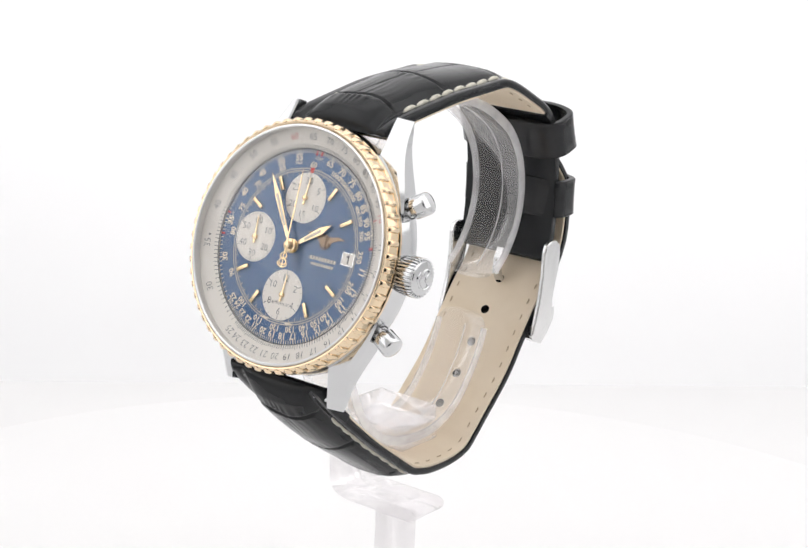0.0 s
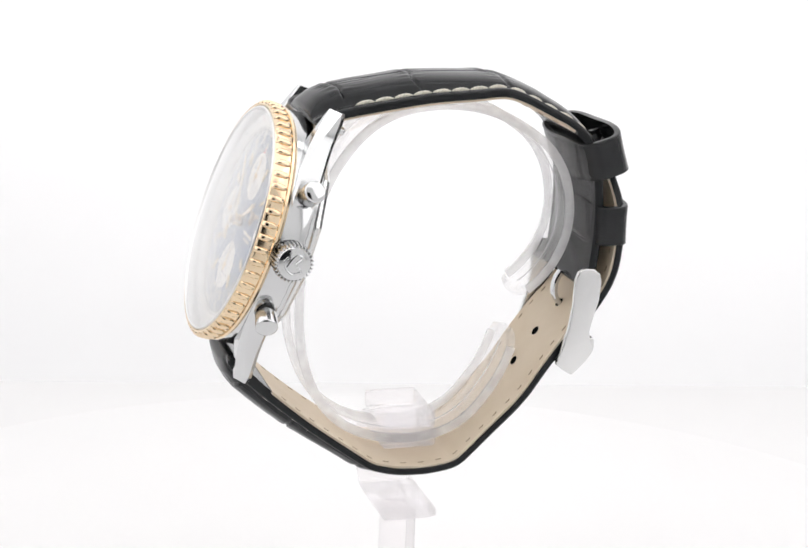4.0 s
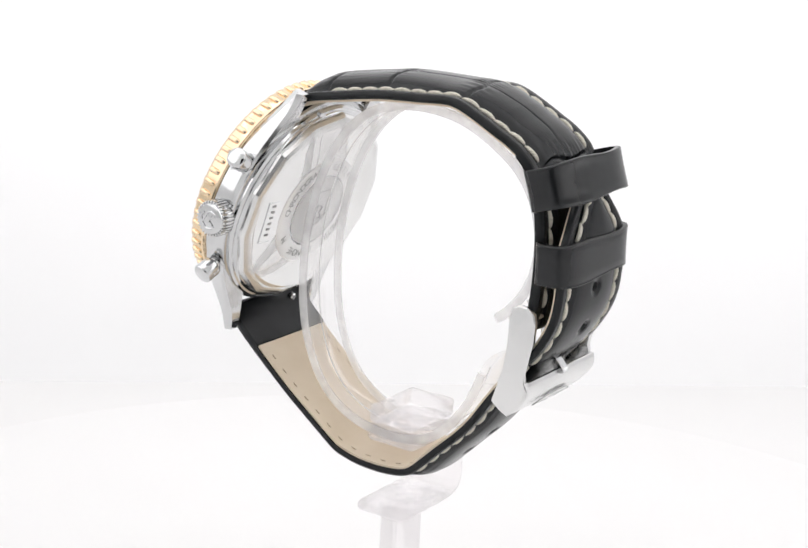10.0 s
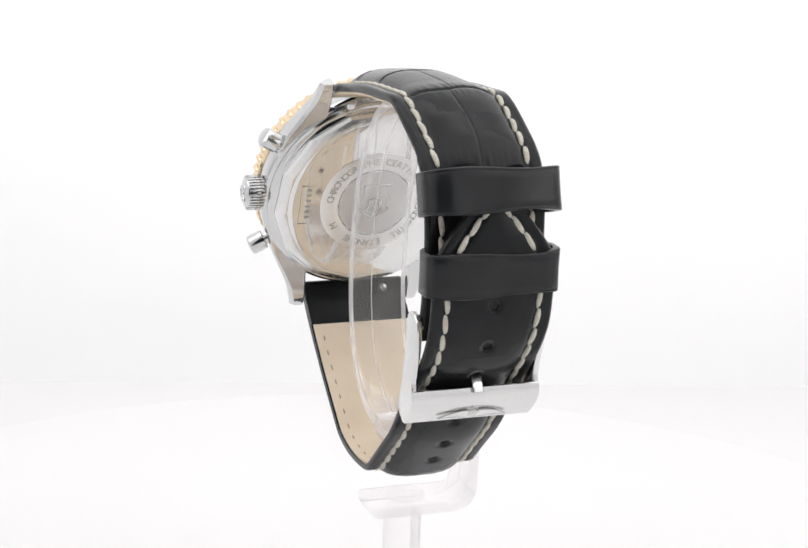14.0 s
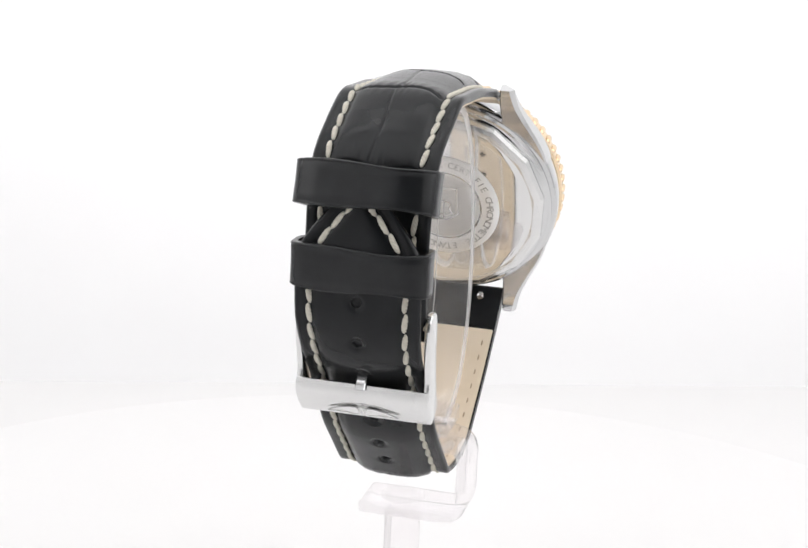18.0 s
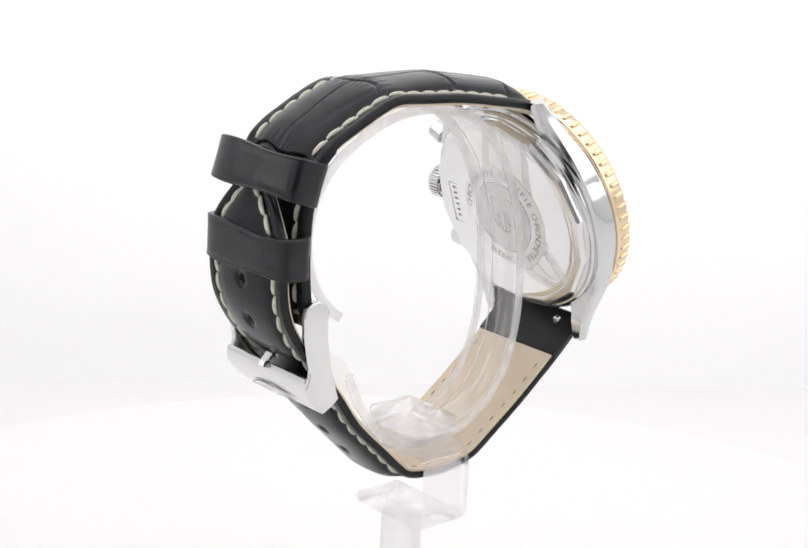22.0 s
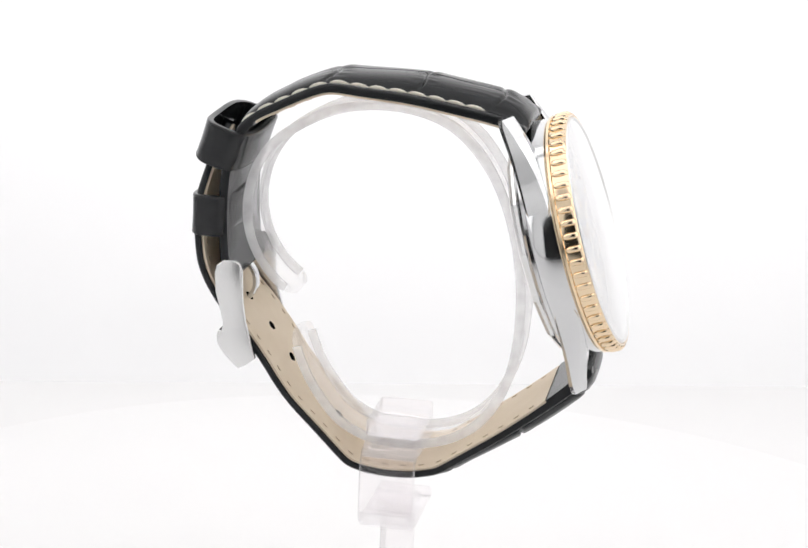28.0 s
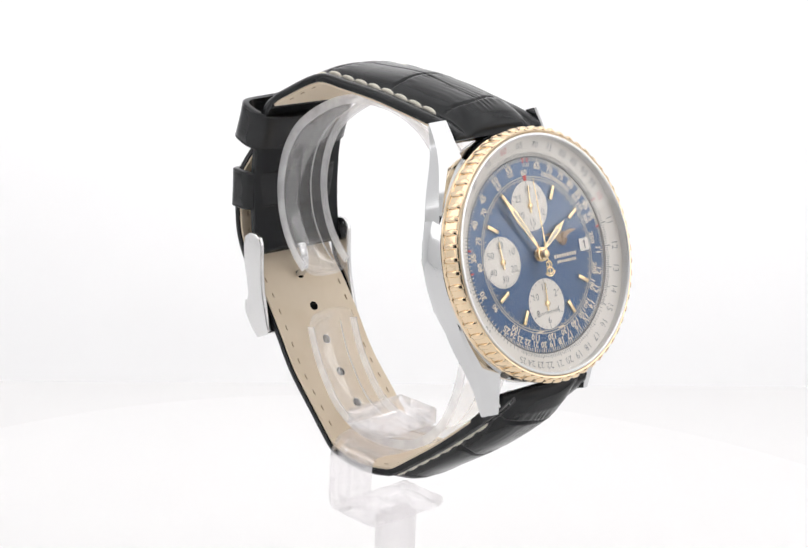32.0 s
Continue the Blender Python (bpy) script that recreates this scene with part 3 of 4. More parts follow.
def build_back():
    ring = [(15.5, 5.55), (19.5, 5.55), (19.55, 6.2), (19.2, 6.55), (18.8, 6.6), (18.5, 6.95), (17.6, 7.2), (15.5, 7.2), (15.5, 5.55)]
    back = part("caseback", lathe(ring, 128), STEEL, watch, "polished steel case back with faceted rim", BACK)
    rim = [(0, 6.95), (18.65, 6.95), (18.6, 7.5), (18.15, 8.05), (17.4, 8.33), (16.9, 8.42), (0, 8.43)]
    part("back_rim", lathe(rim, 14, None, radians(8)), BRUSHED, back, "faceted polished rim", None, 10)
    plate = [(r, 9.0 - 0.55 * (r / 16.4) ** 2.6) for r in (0, 3, 6, 9, 11.5, 13.5, 15.2, 16.2)] + [(16.45, 8.40), (0, 8.40)]
    part("back_plate", lathe(plate, 112), MIRROR_STEEL, back, "slightly domed polished back plate")
    part("medallion", lathe([(0, 8.7), (6.9, 8.7), (7.0, 8.98), (6.8, 9.04), (0, 9.06)], 64), MATTE_STEEL, back, "matte round medallion")
    part("text_ring", lathe([(6.7, 8.6), (6.7, 9.06), (6.85, 9.10), (10.2, 8.98), (10.4, 8.88), (10.4, 8.5)], 96), SATIN, back, "bright satin ring with engraved capitals")
    bm = bmesh.new()
    word = "CHRONOGRAPHE CERTIFIE CHRONOMETRE"
    for k, ch in enumerate(word):
        if ch != " ":
            write(bm, ch, 1.9, ring_place(-84 + 232 * k / (len(word) - 1), 8.65, 9.07), 0.0)
    for k, ch in enumerate("ETANCHE"):
        write(bm, ch, 1.9, ring_place(168 + 44 * k / 6, 8.65, 9.07), 0.0)
    write(bm, "M", 1.9, ring_place(238, 8.65, 9.07), 0.0)
    for k in range(6):
        y = -2.9 + 1.15 * k
        bm.faces.new([bm.verts.new(Vector((a, b, 8.76)) * MM) for a, b in ((-13.2, y), (-12.3, y), (-12.3, y + 0.42), (-13.2, y + 0.42))])
    tagged(part("engraving", bm, ETCH, back, "engraved lettering", None, 180, False), kind="stuff")
    # square frame and anchor-like mark on the medallion
    bm = bmesh.new()
    for x0, x1, y0, y1 in ((-2.6, -2.4, -1.2, 3.9), (2.4, 2.6, -1.2, 3.9), (-2.4, 2.4, 3.7, 3.9)):
        block(x0, x1, y0, y1, 9.0, 9.14, 0.03, bm, 1)
    for pts in ([(-2.9, -1.0, 9.1), (-1.8, -2.2, 9.1), (0, -3.0, 9.1), (1.8, -2.2, 9.1), (2.9, -1.0, 9.1)], [(0, -3.0, 9.1), (0, -1.0, 9.1), (0, 1.2, 9.1)],
                [(0, 1.0, 9.1), (1.3, 0.5, 9.1), (0.9, -0.6, 9.1), (1.5, -1.6, 9.1), (0, -2.0, 9.1)], [(0, 1.0, 9.1), (-1.3, 0.5, 9.1), (-0.9, -0.6, 9.1), (-1.5, -1.6, 9.1), (0, -2.0, 9.1)]):
        join(bm, tube(pts, 0.16, 6, 0.3))
    join(bm, lathe([(6.75, 9.1), (7.15, 9.1), (7.15, 9.02), (7.0, 9.1), (6.85, 9.1), (6.75, 9.02), (6.75, 9.1)], 72))
    part("mark", bm, STEEL, back, "raised anchor-like mark in a thin ring")
    bm = bmesh.new()
    for x0, x1, y0, y1 in ((-14.3, -11.2, 3.8, 3.95), (-14.3, -11.2, -4.2, -4.05), (-14.3, -14.15, -4.05, 3.8), (-11.35, -11.2, -4.05, 3.8)):
        block(x0, x1, y0, y1, 8.5, 8.74, 0, bm)
    part("stamped_frame", bm, STEEL, back, "stamped rectangular frame")


case, bezel = build_case()
crown_and_pushers()
slide_ring()
build_dial()
build_pointers()
build_back()


# ---- the strap ----
def smooth(a, b, x):
    t = np.clip((x - a) / (b - a), 0, 1)
    return t * t * (3 - 2 * t)


def strap_frame(p, t):
    """Outward direction beside the tangent, in the (y, z) plane of the strap's side view."""
    return np.array([-t[1], t[0]])


class Strap:
    """A padded strap along a line of its inner face, (y, z) in millimetres; out is +1 when the outer face lies to the left of the line."""

    def __init__(self, points, out, half, edge, crest, grooves, holes=(), point=0.0, dark_to=0.0, dark_from=1e9):
        self.q, self.t, self.s = glide(points, 0.3)
        self.out, self.half, self.edge, self.crest = out, half, edge, crest
        self.grooves, self.holes, self.point, self.dark_to, self.dark_from = grooves, holes, point, dark_to, dark_from
        self.length = self.s[-1]
        self.creases, self.rails = (0.4, -0.3, 0.2), ()

    def width(self, s):
        w = np.interp(s, *zip(*self.half))
        if self.point:
            u = np.clip((s - (self.length - self.point)) / self.point, 0, 1)
            w = w * (1 - u ** 1.22)
        return np.maximum(w, 0.6)

    def top(self, s, x):
        """Height of the outer face over the inner face."""
        w = self.width(s)
        e, c = np.interp(s, *zip(*self.edge)), np.interp(s, *zip(*self.crest))
        a = np.clip(np.abs(x) / np.maximum(w - 3.2, 0.4), 0, 1)
        h = e + np.maximum(0, c - e) * (1 - a ** 2.6) ** 0.62
        h = h - 0.30 * np.exp(-((np.abs(x) - (w - 2.45)) / 0.5) ** 2) - 0.45 * smooth(w - 0.55, w, np.abs(x)) ** 2
        inside = 1 - smooth(w - 3.9, w - 3.1, np.abs(x))
        prev = None
        for i, (g, bend, ph) in enumerate(self.grooves):
            line = g + bend * (x / 8.0) ** 2 + 0.5 * np.sin(0.55 * x + ph)
            d = s - line
            h = h - inside * (0.42 * np.exp(-(d / 0.24) ** 2) + 0.06 * np.sin(4.6 * x + 2.1 * np.sin(0.9 * x + ph)) * (np.exp(-((d + 1.2) / 1.0) ** 2) + 0.6 * np.exp(-((d - 1.1) / 0.9) ** 2)))
            if prev is not None:
                xl = self.creases[i % len(self.creases)] + 0.3 * np.sin(0.35 * s + ph)
                between = smooth(prev, prev + 1.0, s) * (1 - smooth(g - 1.0, g, s))
                h = h - inside * between * (0.15 * np.exp(-((x - xl) / 0.2) ** 2) + 0.13 * sum(np.exp(-((x - side) / 0.2) ** 2) for side in self.rails))
            prev = g
        h = h + inside * 0.035 * np.sin(5.3 * x + 1.7 * np.sin(0.5 * s)) * np.exp(-((s - 9.5) / 3.5) ** 2)
        for hs in self.holes:
            rr = np.hypot(s - hs, x)
            h = h - 0.55 * (1 - smooth(0.75, 1.05, rr)) - 0.16 * (1 - smooth(1.0, 1.7, rr))
        return h

    def at(self, s, x, h):
        p = np.array([np.interp(s, self.s, self.q[:, 0]), np.interp(s, self.s, self.q[:, 1])])
        t = np.array([np.interp(s, self.s, self.t[:, 0]), np.interp(s, self.s, self.t[:, 1])])
        t /= np.linalg.norm(t)
        n = self.out * strap_frame(p, t)
        p = p + n * h
        return Vector((x, p[0], p[1])) * MM, Vector((0, t[0], t[1])), Vector((0, n[0], n[1]))

    def body(self):
        stops = sorted(set(np.round(np.concatenate([np.arange(0, self.length, 0.18), [self.length]] + [np.arange(hs - 1.3, hs + 1.3, 0.16) for hs in self.holes]), 3)))
        stops = [stops[0]] + [b for a, b in zip(stops, stops[1:]) if b - a > 0.05 and b <= self.length]
        core = np.arange(-1.3, 1.31, 0.2)
        us = np.unique(np.round(np.concatenate([core / 10.0, np.linspace(-1, 1, 51)]), 3))
        us = np.array([u for i, u in enumerate(us) if i == 0 or u - us[i - 1] > 0.008])
        secs = []
        for s in stops:
            w = float(self.width(s))
            p, t, n = self.at(s, 0, 0)
            x = us * w
            h = self.top(np.full_like(x, s), x)
            cut = 0.42 * smooth(self.dark_to - 0.3, self.dark_to, s) * (1 - smooth(self.dark_from, self.dark_from + 0.3, s))
            # rounded ends
            end = min(s, self.length - s)
            mid = 1.1
            if end < 1.1 and not self.point or s < 1.1:
                k = math.sqrt(max(0.0, 1 - (1 - end / 1.1) ** 2))
                h, cut = mid + (h - mid) * k, mid + (cut - mid) * k
            ring = [p + Vector((a * MM, 0, 0)) + n * (b * MM) for a, b in zip(x, h)]
            xb = np.array([0.985, 0.9, 0.6, 0.11, 0.08, 0.04, 0, -0.04, -0.08, -0.11, -0.6, -0.9, -0.985]) * w
            for a in xb:
                dip = 0.0
                for hs in self.holes:
                    dip = max(dip, 0.9 * float(1 - smooth(0.72, 0.95, math.hypot(s - hs, a))))
                ring.append(p + Vector((a * MM, 0, 0)) + n * ((cut + dip) * MM))
            secs.append(ring)
        return loft(secs)

    def lining(self):
        a0, a1 = max(0.6, self.dark_to), min(self.length - 0.6, self.dark_from)
        bm = bmesh.new()
        ss = np.arange(a0, a1, 0.28)
        rim = 0.86
        if self.holes:
            ss = np.concatenate([ss] + [np.arange(hs - 1.26, hs + 1.27, 0.14) for hs in self.holes])
            ss = np.array([s for s in np.unique(np.round(ss, 3)) if a0 <= s <= a1])
            ss = np.array([s for i, s in enumerate(ss) if i == 0 or s - ss[i - 1] > 0.03])
        lo, hi, inside = [], [], []
        us = np.unique(np.round(np.concatenate([np.linspace(-1, 1, 13), np.arange(-0.132, 0.133, 0.0145)]), 3))
        for s in ss:
            w = max(0.3, float(self.width(s)) - 0.45)
            p, t, n = self.at(s, 0, 0)
            row, gone = [], []
            for u in us:
                x, sv = u * w, s
                hs = min(self.holes, key=lambda c: abs(c - s)) if self.holes else s + 99
                r = math.hypot(s - hs, x)
                gone.append(r < rim - 0.34)
                if rim - 0.34 <= r < rim:
                    x, sv = x * rim / r, hs + (s - hs) * rim / r
                row.append(bm.verts.new(self.at(sv, x, 0)[0]))
            lo.append(row)
            inside.append(gone)
            hi.append([bm.verts.new(p + Vector((u * w * MM, 0, 0)) + n * 0.40 * MM) for u in (-1, 1)])
        for i in range(len(ss) - 1):
            for k in range(len(us) - 1):
                if inside[i][k] or inside[i][k + 1] or inside[i + 1][k] or inside[i + 1][k + 1]:
                    continue
                bm.faces.new((lo[i][k], lo[i][k + 1], lo[i + 1][k + 1], lo[i + 1][k]))
            bm.faces.new((lo[i][0], lo[i + 1][0], hi[i + 1][0], hi[i][0]))
            bm.faces.new((lo[i][-1], hi[i][1], hi[i + 1][1], lo[i + 1][-1]))
        return bm


def stitch_mesh(length, thick, mat, name):
    """One stitch of twisted thread."""
    bm = bmesh.new()
    n = 21
    for strand in range(3):
        secs = []
        for k in range(n):
            u = -1 + 2 * k / (n - 1)
            r = thick * 0.62 * max(0.2, 1 - abs(u) ** 4) ** 0.5
            w = 5.6 * u + 2 * math.pi * strand / 3
            off = thick * 0.42 * (1 - 0.5 * u * u)
            ring = []
            for j in range(7):
                a = 2 * math.pi * j / 7
                ring.append(Vector((off * math.cos(w) + r * math.cos(a), u * length / 2, 0.8 * (off * math.sin(w) + r * math.sin(a)) - 0.55 * thick * u * u)) * MM)
            secs.append(ring)
        loft(secs, True, True, bm)
    return mesh_of(name, bm, mat, 80)


STITCH = stitch_mesh(3.35, 0.49, THREAD, "stitch")
SEAM = stitch_mesh(1.1, 0.15, DARK_THREAD, "lining_stitch")


EYELET = mesh_of("hole", lathe([(0, -0.75), (0.62, -0.72), (0.74, -0.5), (0.80, -0.2), (0.92, -0.1), (1.02, -0.12), (1.08, -0.4)], 28), LEATHER_EDGE, 70)


def frame_at(p, t, n):
    x = t.cross(n).normalized()
    m = Matrix((x, t, n)).transposed().to_4x4()
    m.translation = p
    return m


def sew(strap, parent, s0, s1, pitch=3.25):
    """Thread along both edges of the outer face."""
    ss = np.arange(s0, s1, 0.1)
    slope = np.gradient(strap.width(ss), 0.1)
    xs = strap.width(ss) - 2.45 * np.sqrt(1 + slope ** 2)
    keep = xs > 0.3
    ss, xs = ss[keep], xs[keep]
    run = np.concatenate([[0], np.cumsum(np.hypot(np.diff(ss), np.diff(xs)))])
    for side in (-1, 1):
        for k in range(int(run[-1] / pitch)):
            at = run[-1] - pitch * (k + 0.5)
            s, x = float(np.interp(at, run, ss)), side * float(np.interp(at, run, xs))
            lift = 0.30 if strap.out > 0 else 0.22
            h = float(strap.top(np.array(s), np.array(x))) + lift
            p, t, n = strap.at(s, x, h)
            if p.y > 0.027 and (-3.6 < p.z / MM < 2.3 or 9.9 < p.z / MM < 14.5):
                continue
            way = t * float(np.interp(at + 0.6, run, ss) - np.interp(at - 0.6, run, ss))
            way = (way + Vector((side * float(np.interp(at + 0.6, run, xs) - np.interp(at - 0.6, run, xs)), 0, 0))).normalized()
            lean = Matrix.Rotation(radians(7 * side), 4, "Z")
            again("stitch", STITCH, parent, frame_at(p, way, n) @ lean)


def sew_lining(strap, parent, s0, s1, pitch=3.25):
    for side in (-1, 1):
        for k in range(int((s1 - s0) / pitch)):
            s = s0 + pitch * (k + 0.5)
            p, t, n = strap.at(s, side * (float(strap.width(s)) - 1.9), -0.03)
            again("lining_stitch", SEAM, parent, frame_at(p, t, n))


UPPER = [(-19.6, 16.7), (-17.6, 17.6), (-15.4, 18.3), (-9.3, 19.4), (-0.9, 20.7), (7.5, 21.3), (11.3, 21.6), (13.2, 21.5), (15.0, 20.95), (17.2, 20.0), (21.2, 18.0), (24.7, 16.1), (27.4, 13.6), (29.2, 9.0), (30.0, 3.0), (30.0, -3.5), (29.5, -9.0), (28.9, -12.6)]
LOWER_OUT = [(-33.65, -21.45), (-31.6, -24.1), (-27.1, -28.5), (-19.9, -34.6), (-12.6, -40.0), (-9.2, -42.4), (-7.6, -43.2), (-3.5, -44.2), (2.0, -44.4), (6.6, -43.7), (8.4, -42.7), (13.3, -38.0), (19.2, -32.1), (23.8, -25.6), (27.6, -20.6), (31.6, -16.0), (34.6, -10.3), (35.5, -3.9), (35.3, 3.2), (34.5, 8.5), (33.8, 11.4), (32.9, 14.6)]


def inner_line(points, depth):
    q, t, s = glide(points, 0.4)
    keep = []
    for p, w in zip(q[::6], t[::6]):
        keep.append(tuple(p + np.array([-w[1], w[0]]) * depth))
    return keep


upper = Strap(UPPER, 1, [(0, 10.0), (7, 10.05), (16, 10.35), (40, 10.3), (60, 10.0)], [(0, 1.9), (30, 1.8), (60, 1.6)], [(0, 2.6), (2.5, 3.7), (5, 4.3), (18, 4.2), (27, 3.6), (33, 3.0), (40, 3.2), (46, 2.9), (54, 2.2), (62, 1.9)],
              [(5.6, 1.2, 0.3), (18.4, 1.3, 1.7), (33.0, 1.7, 0.6), (50.0, 0.8, 2.2)], (), 0.0, 0.0, 47.0)
lower = Strap(inner_line(LOWER_OUT, 1.3), -1, [(0, 10.0), (7, 10.0), (40, 9.9), (70, 9.9), (84, 9.95), (91, 10.2), (110, 10.2)], [(0, 2.0), (15, 1.65), (110, 1.65)], [(0, 2.3), (3, 4.0), (6, 4.7), (14, 4.6), (28, 3.9), (45, 3.4), (62, 3.1), (78, 2.5), (110, 2.2)],
              [(5.5, 0.8, 0.5), (18.5, -1.4, 2.0), (32.0, 1.2, 0.9), (47.0, -1.2, 1.4), (70.4, -0.8, 0.2)],
              (), 13.0, 9.5)


lower.holes = tuple(94.05 - 6.66 * k for k in range(7))
lower.creases, lower.rails = (5.9, -6.0), (-6.2, 6.2)


def build_strap():
    top = part("upper_strap", upper.body(), LEATHER, watch, "padded black crocodile-grain leather strap half", None, 60)
    part("lining", upper.lining(), LINING, top, "smooth tan leather lining", None, 60)
    sew(upper, top, 5.5, upper.length - 4.0)
    sew_lining(upper, top, 6.0, 46.0)
    low = part("lower_strap", lower.body(), LEATHER, watch, "long black crocodile-grain strap half with punched holes", None, 60)
    part("lining", lower.lining(), LINING, low, "smooth tan leather lining", None, 60)
    sew(lower, low, 5.5, lower.length - 0.8)
    for hs in lower.holes:
        h = float(lower.top(np.array(hs + 1.25), np.array(0.0)))
        p, t, n = lower.at(hs, 0, h)
        again("hole", EYELET, low, frame_at(p, t, n), "round punched hole")
    sew_lining(lower, low, 11.0, lower.length - 14.0)


build_strap()


def keeper(cy, cz, ay, az, hy, half, name_label, wide, e):
    """A leather loop round both layers: (cy, cz) its middle, (ay, az) along the strap, hy half its depth, e the squareness of its corners."""
    a = Vector((0, ay, az)).normalized()
    d = Vector((0, -a.z, a.y))
    if d.y < 0:
        d = -d
    c = Vector((0, cy, cz))
    pts = []
    n = 96
    for k in range(n):
        th = 2 * math.pi * k / n
        ct, st = math.cos(th), math.sin(th)
        pts.append((wide * math.copysign(abs(ct) ** e, ct), hy * math.copysign(abs(st) ** e, st)))
    rows = []
    outer, inner = [], []
    sides = ((1.0, -0.38), (0.985, -0.14), (0.95, 0.0), (0.90, 0.03), (0.86, -0.06), (0.82, 0.0), (0.5, -0.03))
    for v, flare in [(-a, b) for a, b in sides] + [(0.0, -0.05)] + [(a, b) for a, b in reversed(sides)]:
        outer.append([(c + Vector((x * (1 + flare / wide), 0, 0)) + d * (y * (1 + flare / hy)) + a * (v * half + 0.25 * math.sin(x * 0.3) * v)) * MM for x, y in pts])
        inner.append([(c + Vector((x * (1 - 1.0 / wide), 0, 0)) + d * (y * (1 - 1.0 / hy)) + a * (v * half * 0.99 + 0.25 * math.sin(x * 0.3) * v)) * MM for x, y in pts])
    secs = outer + list(reversed(inner)) + [outer[0]]
    bm = loft(secs, True, False)
    bmesh.ops.remove_doubles(bm, verts=bm.verts, dist=1e-7)
    part("keeper", bm, LEATHER_EDGE, watch, name_label, None, 70)


keeper(31.4, 11.4, 0.30, -0.95, 4.5, 3.5, "wide black leather strap keeper", 11.5, 0.6)
keeper(33.3, -0.7, 0.02, -1.0, 3.6, 3.5, "black leather strap keeper holding the pointed strap end", 11.25, 0.5)


def build_buckle():
    buckle = thing("buckle", "", "")
    buckle.parent = watch
    buckle["label"] = "polished steel pin buckle"
    side = [(26.9, -10.0), (27.4, -8.7), (28.6, -8.1), (30.2, -8.2), (31.5, -9.2), (31.8, -10.6), (31.6, -14.0), (30.6, -17.6), (30.2, -19.6), (30.5, -21.2), (31.2, -22.4), (30.7, -23.8), (29.3, -25.6), (27.3, -27.4), (25.8, -26.6), (24.3, -25.4), (25.2, -22.6), (26.2, -19.0), (26.8, -14.8)]
    turn = Matrix(((0, 0, 1, 0), (1, 0, 0, 0), (0, 1, 0, 0), (0, 0, 0, 1)))        # outline (y, z), raised along x
    for x0, x1 in ((10.05, 11.05), (-11.05, -10.05)):
        bm = prism(side, x0, x1, 0.26, 3)
        bmesh.ops.transform(bm, matrix=turn, verts=bm.verts)
        part("buckle_arm", bm, BRUSHED, buckle, "smooth steel buckle arm", None, 30)
    face = [(31.05, -20.75), (31.25, -21.5), (31.3, -22.4), (31.15, -23.2), (30.75, -23.95), (30.1, -24.85), (29.35, -25.7), (28.4, -26.65), (27.35, -27.5), (26.2, -26.6), (28.2, -25.0), (29.7, -23.2), (30.35, -20.95)]
    bm = prism(face, -10.9, 10.9, 0.12, 1)
    bmesh.ops.transform(bm, matrix=turn, verts=bm.verts)
    part("buckle_plate", bm, BRUSHED, buckle, "satin steel front bar", None, 30)
    bm = tube([(-10.6, 30.2, -10.3), (0, 30.2, -10.3), (10.6, 30.2, -10.3)], 0.7, 12, 3.0)
    part("hinge_bar", bm, BRUSHED, buckle, "steel hinge bar")
    # prong from the hinge bar through the strap to the front bar
    q, t, s = glide([(28.7, -11.6), (27.7, -13.4), (27.7, -16.0), (29.6, -18.8), (31.2, -20.6), (31.75, -21.5)], 0.3)
    rings = []
    for (y, z), (ty, tz) in zip(q, t):
        ny, nz = -tz, ty
        rings.append([Vector((x, y + ny * h, z + nz * h)) * MM for x, h in ((-0.7, -0.45), (0.7, -0.45), (0.85, -0.2), (0.85, 0.25), (0.65, 0.42), (-0.65, 0.42), (-0.85, 0.25), (-0.85, -0.2))])
    part("prong", loft(rings), STEEL, buckle, "steel buckle prong", None, 30)
    # winged relief on the front bar
    n = Vector((0, 0.77, -0.64))
    up = Vector((0, 0.64, 0.77))
    m = Matrix(((-1, 0, 0, 0), (0, up.y, n.y, 0), (0, up.z, n.z, 0), (0, 0, 0, 1)))
    m.translation = (Vector((0, 29.52, -25.6)) + n * 0.2) * MM
    bm = bmesh.new()
    for sgn in (-1, 1):
        w = [(0.9, 1.0), (2.2, 0.95), (4.0, 0.35), (5.9, -0.8), (4.4, -0.55), (3.6, -0.75), (2.8, -0.55), (1.9, -0.85), (0.9, -0.9)]
        join(bm, prism([(sgn * x, y) for x, y in w], -0.1, 0.12, 0.05, 1))
        for k in range(4):
            join(bm, tube([(sgn * (1.3 + 1.0 * k), -0.5, 0.10), (sgn * (1.5 + 1.05 * k), 0.25 - 0.2 * k, 0.13)], 0.09, 5, 0.3))
    for r in (0.85,):
        join(bm, tube([(r * math.sin(a), r * math.cos(a), 0.1) for a in (2 * math.pi * k / 12 for k in range(13))], 0.12, 6, 0.25))
    join(bm, tube([(0, -1.0, 0.12), (0, 0, 0.16), (0, 1.3, 0.12)], 0.12, 6, 0.3))
    lines = bmesh.new()
    for sgn in (-1, 1):
        edge = [(0.0, 1.5), (0.9, 1.15), (2.2, 1.05), (4.0, 0.45), (5.9, -0.75), (4.4, -0.62), (3.6, -0.8), (2.8, -0.62), (1.9, -0.9), (0.9, -0.95)]
        join(lines, tube([(sgn * x, y, 0.1) for x, y in edge], 0.075, 5, 0.2))
    part("wing_outline", lines, ETCH, buckle, "dark engraved outline of the winged mark", m)
    part("wing_relief", bm, SATIN, buckle, "raised winged mark", m)


build_buckle()


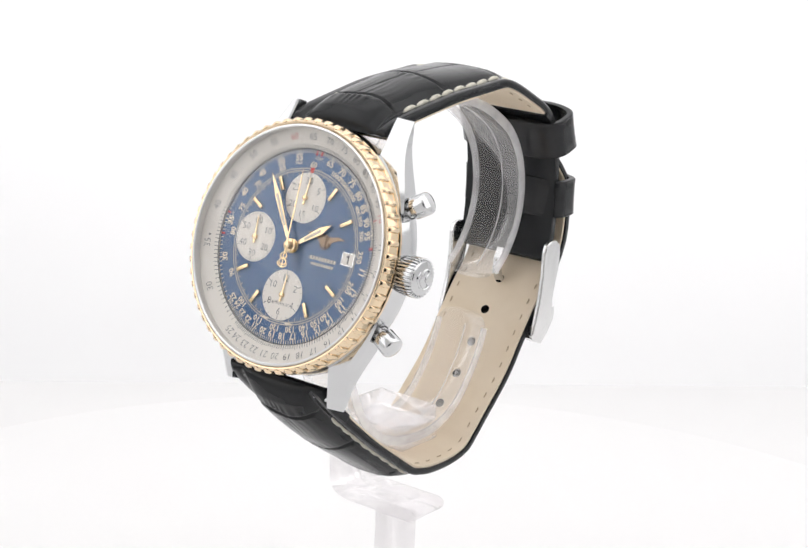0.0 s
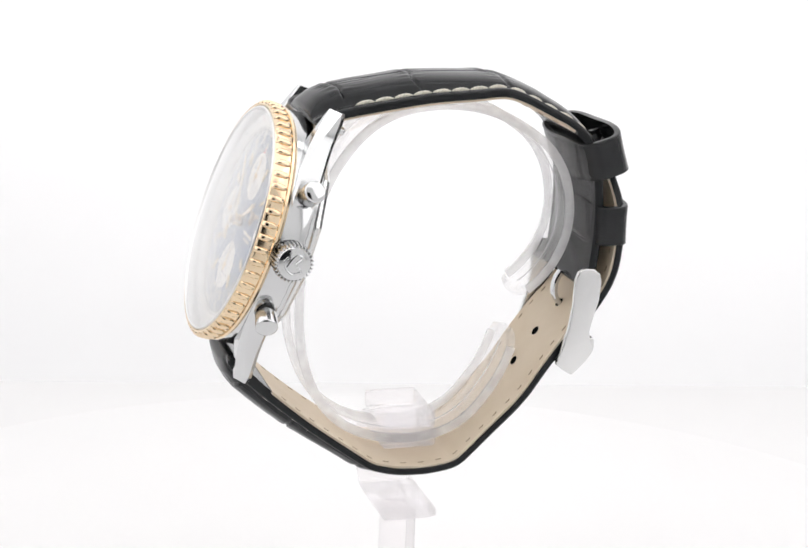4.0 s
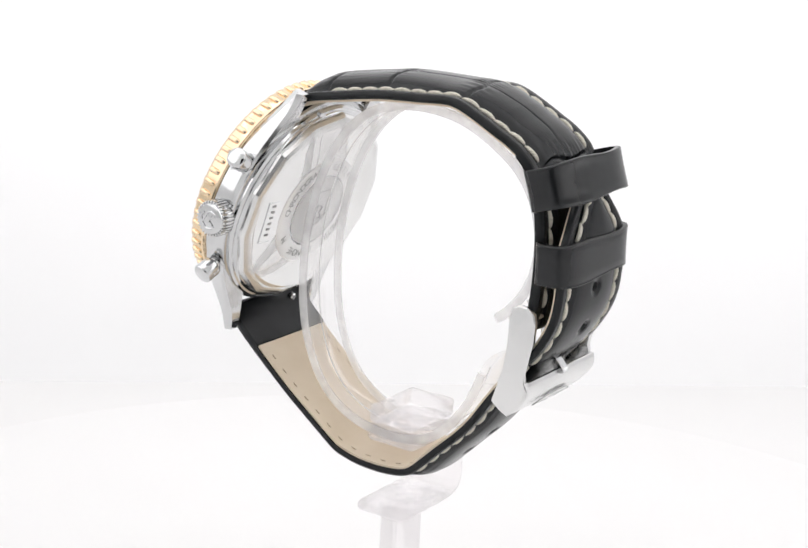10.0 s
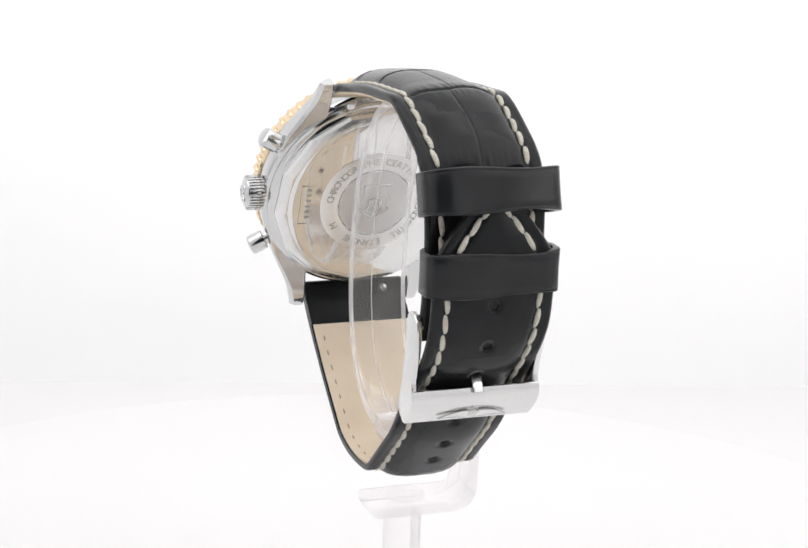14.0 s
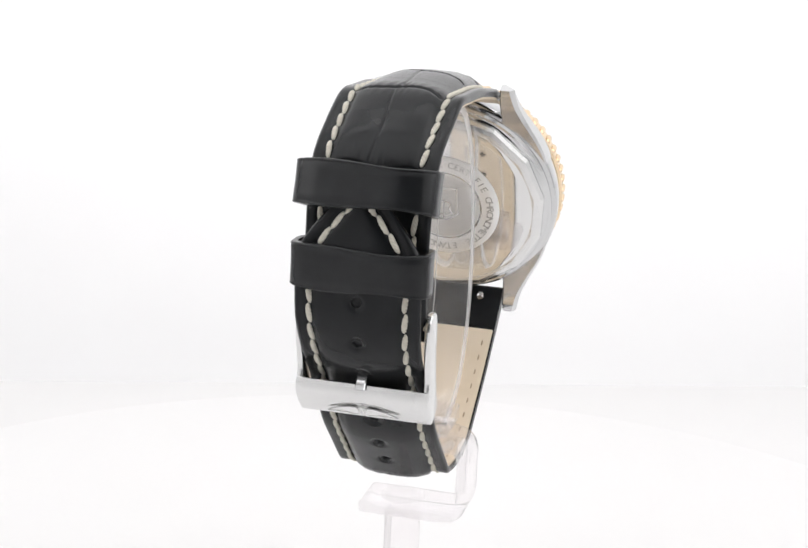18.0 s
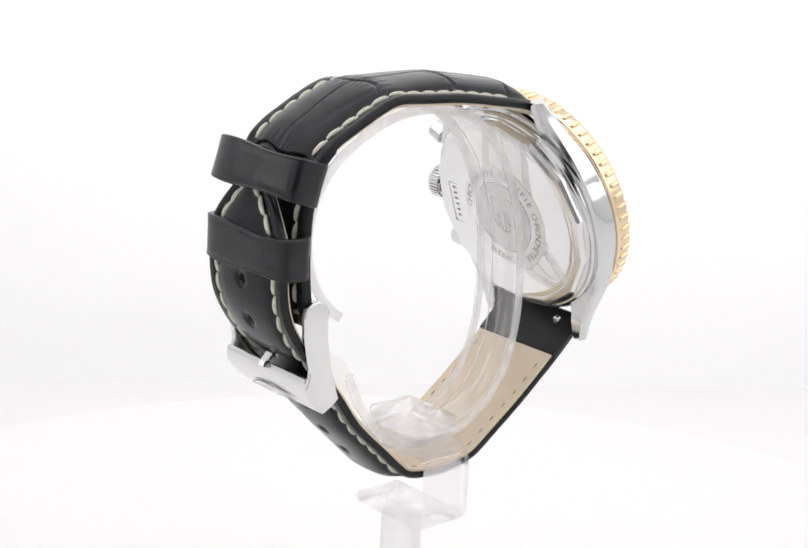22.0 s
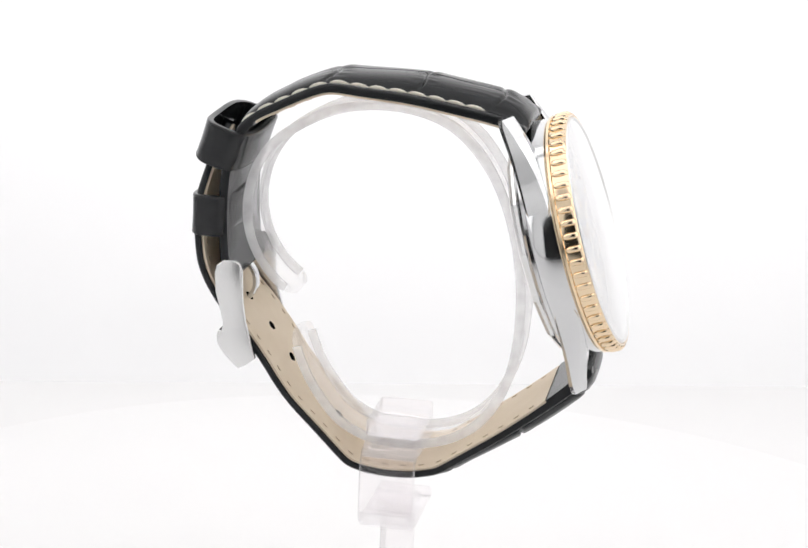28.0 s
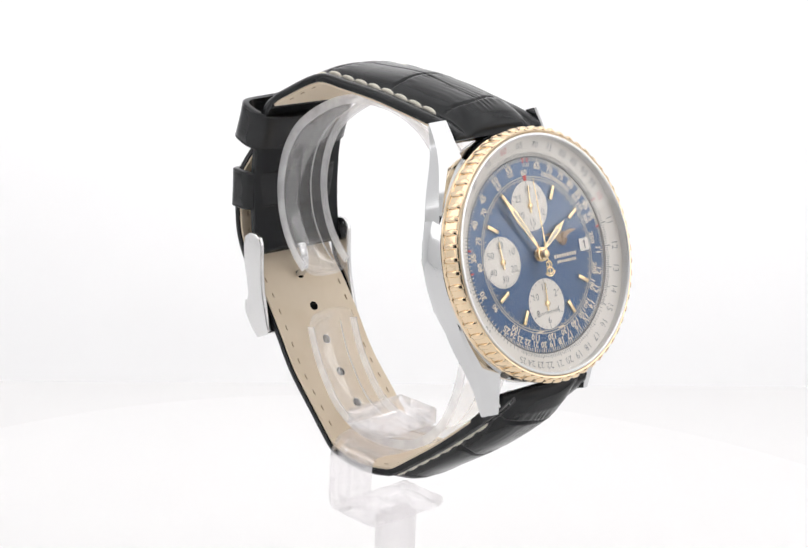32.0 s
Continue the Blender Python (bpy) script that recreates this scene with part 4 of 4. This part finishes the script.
# ---- the stand ----
stand = thing("watch_stand", "clear acrylic watch stand with an open ring on a post", "display stand")


def build_stand():
    line = [(18.9, -14.6), (22.3, -12.2), (25.4, -8.4), (27.3, -3.6), (27.6, 2.0), (25.8, 8.2), (21.3, 13.6), (12.0, 18.6), (1.7, 19.7), (-7.6, 17.0), (-14.6, 9.6), (-19.0, -1.2), (-20.6, -13.0), (-19.6, -24.5), (-15.3, -33.6), (-8.0, -38.6), (2.0, -39.8), (9.6, -37.2), (14.8, -31.4), (17.6, -26.0), (18.9, -21.6)]
    q, t, s = glide(line, 0.5)
    rings = []
    total = s[-1]
    for (y, z), (ty, tz), ss in zip(q, t, s):
        ny, nz = -tz, ty                                 # towards the middle of the ring
        e = min(ss, total - ss)
        w = 5.1 if e > 3.0 else 2.1 + 3.0 * math.sqrt(max(0.0, 1 - (1 - e / 3.0) ** 2))
        th = 0.8
        rings.append([Vector((x - 0.8, y + ny * h, z + nz * h)) * MM for x, h in ((-w, -th * 0.6), (-w, th * 0.6), (-w + 0.35, th), (w - 0.35, th), (w, th * 0.6), (w, -th * 0.6), (w - 0.35, -th), (-w + 0.35, -th))])
    ring = part("ring", loft(rings), ACRYLIC, stand, "clear open acrylic ring", None, 50)
    # rims whitened to carry the light that gathers along the ring's edges
    for sgn in (-1, 1):
        edge = []
        for (y, z), (ty, tz) in zip(q[4:-4:2], t[4:-4:2]):
            ny, nz = -tz, ty
            x = sgn * 5.15 - 0.8
            edge.append([Vector((x + a, y + ny * h, z + nz * h)) * MM for a, h in ((-0.16, -0.75), (0.16, -0.75), (0.24, -0.5), (0.24, 0.6), (0.14, 0.86), (-0.14, 0.86), (-0.24, 0.6), (-0.24, -0.5))])
        part("rim", loft(edge), EDGE_LIGHT_ACRYLIC, stand, "rounded edge of the ring, whitened for its bright edge light", None, 50)
    # added pale strip in place of the reflected edges down the ring's middle
    edge_glint = []
    for (y, z), (ty, tz) in zip(q[4:-4:2], t[4:-4:2]):
        ny, nz = -tz, ty
        edge_glint.append([Vector((0.55 + a, y + ny * h, z + nz * h)) * MM for a, h in ((-0.1, 0.7), (0.1, 0.7), (0.05, 0.92), (-0.05, 0.92))])
    part("edge_glint", loft(edge_glint), EDGE_LIGHT_ACRYLIC, stand, "thin pale strip standing in for the edge reflection along the ring", None, 50)
    # one bent bar: an upper arm under the ring, an upright and a lower arm, with rounded bends
    mid = [(4.6, -40.1), (-2.0, -40.1), (-8.2, -40.15), (-10.6, -40.9), (-11.5, -43.0), (-11.5, -47.0), (-11.5, -50.6), (-10.7, -52.6), (-8.4, -53.4), (-2.0, -53.45), (6.9, -53.45)]
    q, t, s = glide(mid, 0.5)
    rings = []
    for (x, z), (tx, tz), ss in zip(q, t, s):
        nx, nz = -tz, tx
        half = 1.75 - 0.75 * min(1.0, max(0.0, (ss - 9.0) / 6.0)) + 0.15 * min(1.0, max(0.0, (ss - 28.0) / 4.0))
        e = min(ss, s[-1] - ss)
        half *= 0.7 + 0.3 * min(1.0, e / 0.6)
        c = 0.4
        rings.append([Vector((x + nx * h, 0.1 + y, z + nz * h)) * MM for y, h in ((-4.8, c - half), (-4.8, half - c), (c - 4.8, half), (4.8 - c, half), (4.8, half - c), (4.8, c - half), (4.8 - c, -half), (c - 4.8, -half))])
    part("bracket", loft(rings), CAST_ACRYLIC, stand, "clear bent acrylic bracket", None, 40)
    part("hub", block(-8.6, 4.5, -4.7, 4.8, -38.2, -35.0, 0.5), CAST_ACRYLIC, stand, "whitish clear block inside the ring")
    part("boss", lathe([(0, -52.25), (4.0, -52.25), (4.0, -52.0), (3.8, -51.88), (0, -51.88)], 40), ACRYLIC, stand, "round boss on the post")
    part("post", block(-2.9, 2.7, -2.7, 2.7, -89.9, -54.65, 0.5), CAST_ACRYLIC, stand, "square clear post")
    for o in stand.children_recursive:
        o.visible_shadow = False


build_stand()


def motions():
    rows = []
    for k in range(33):
        t = 1.0 * k
        rows.append((t, Matrix.Translation((0, 0, LIFT)) @ pose(0, 0, 0, 0, 0, TURN0 + TURN_RATE * t) @ Matrix.Translation((OFF * MM, 0, 0))))
    walk(watch, rows)
    walk(stand, rows)
    walk(turntable, [(t, m @ Matrix.Translation((-OFF * MM, 0, -LIFT))) for t, m in rows])


motions()
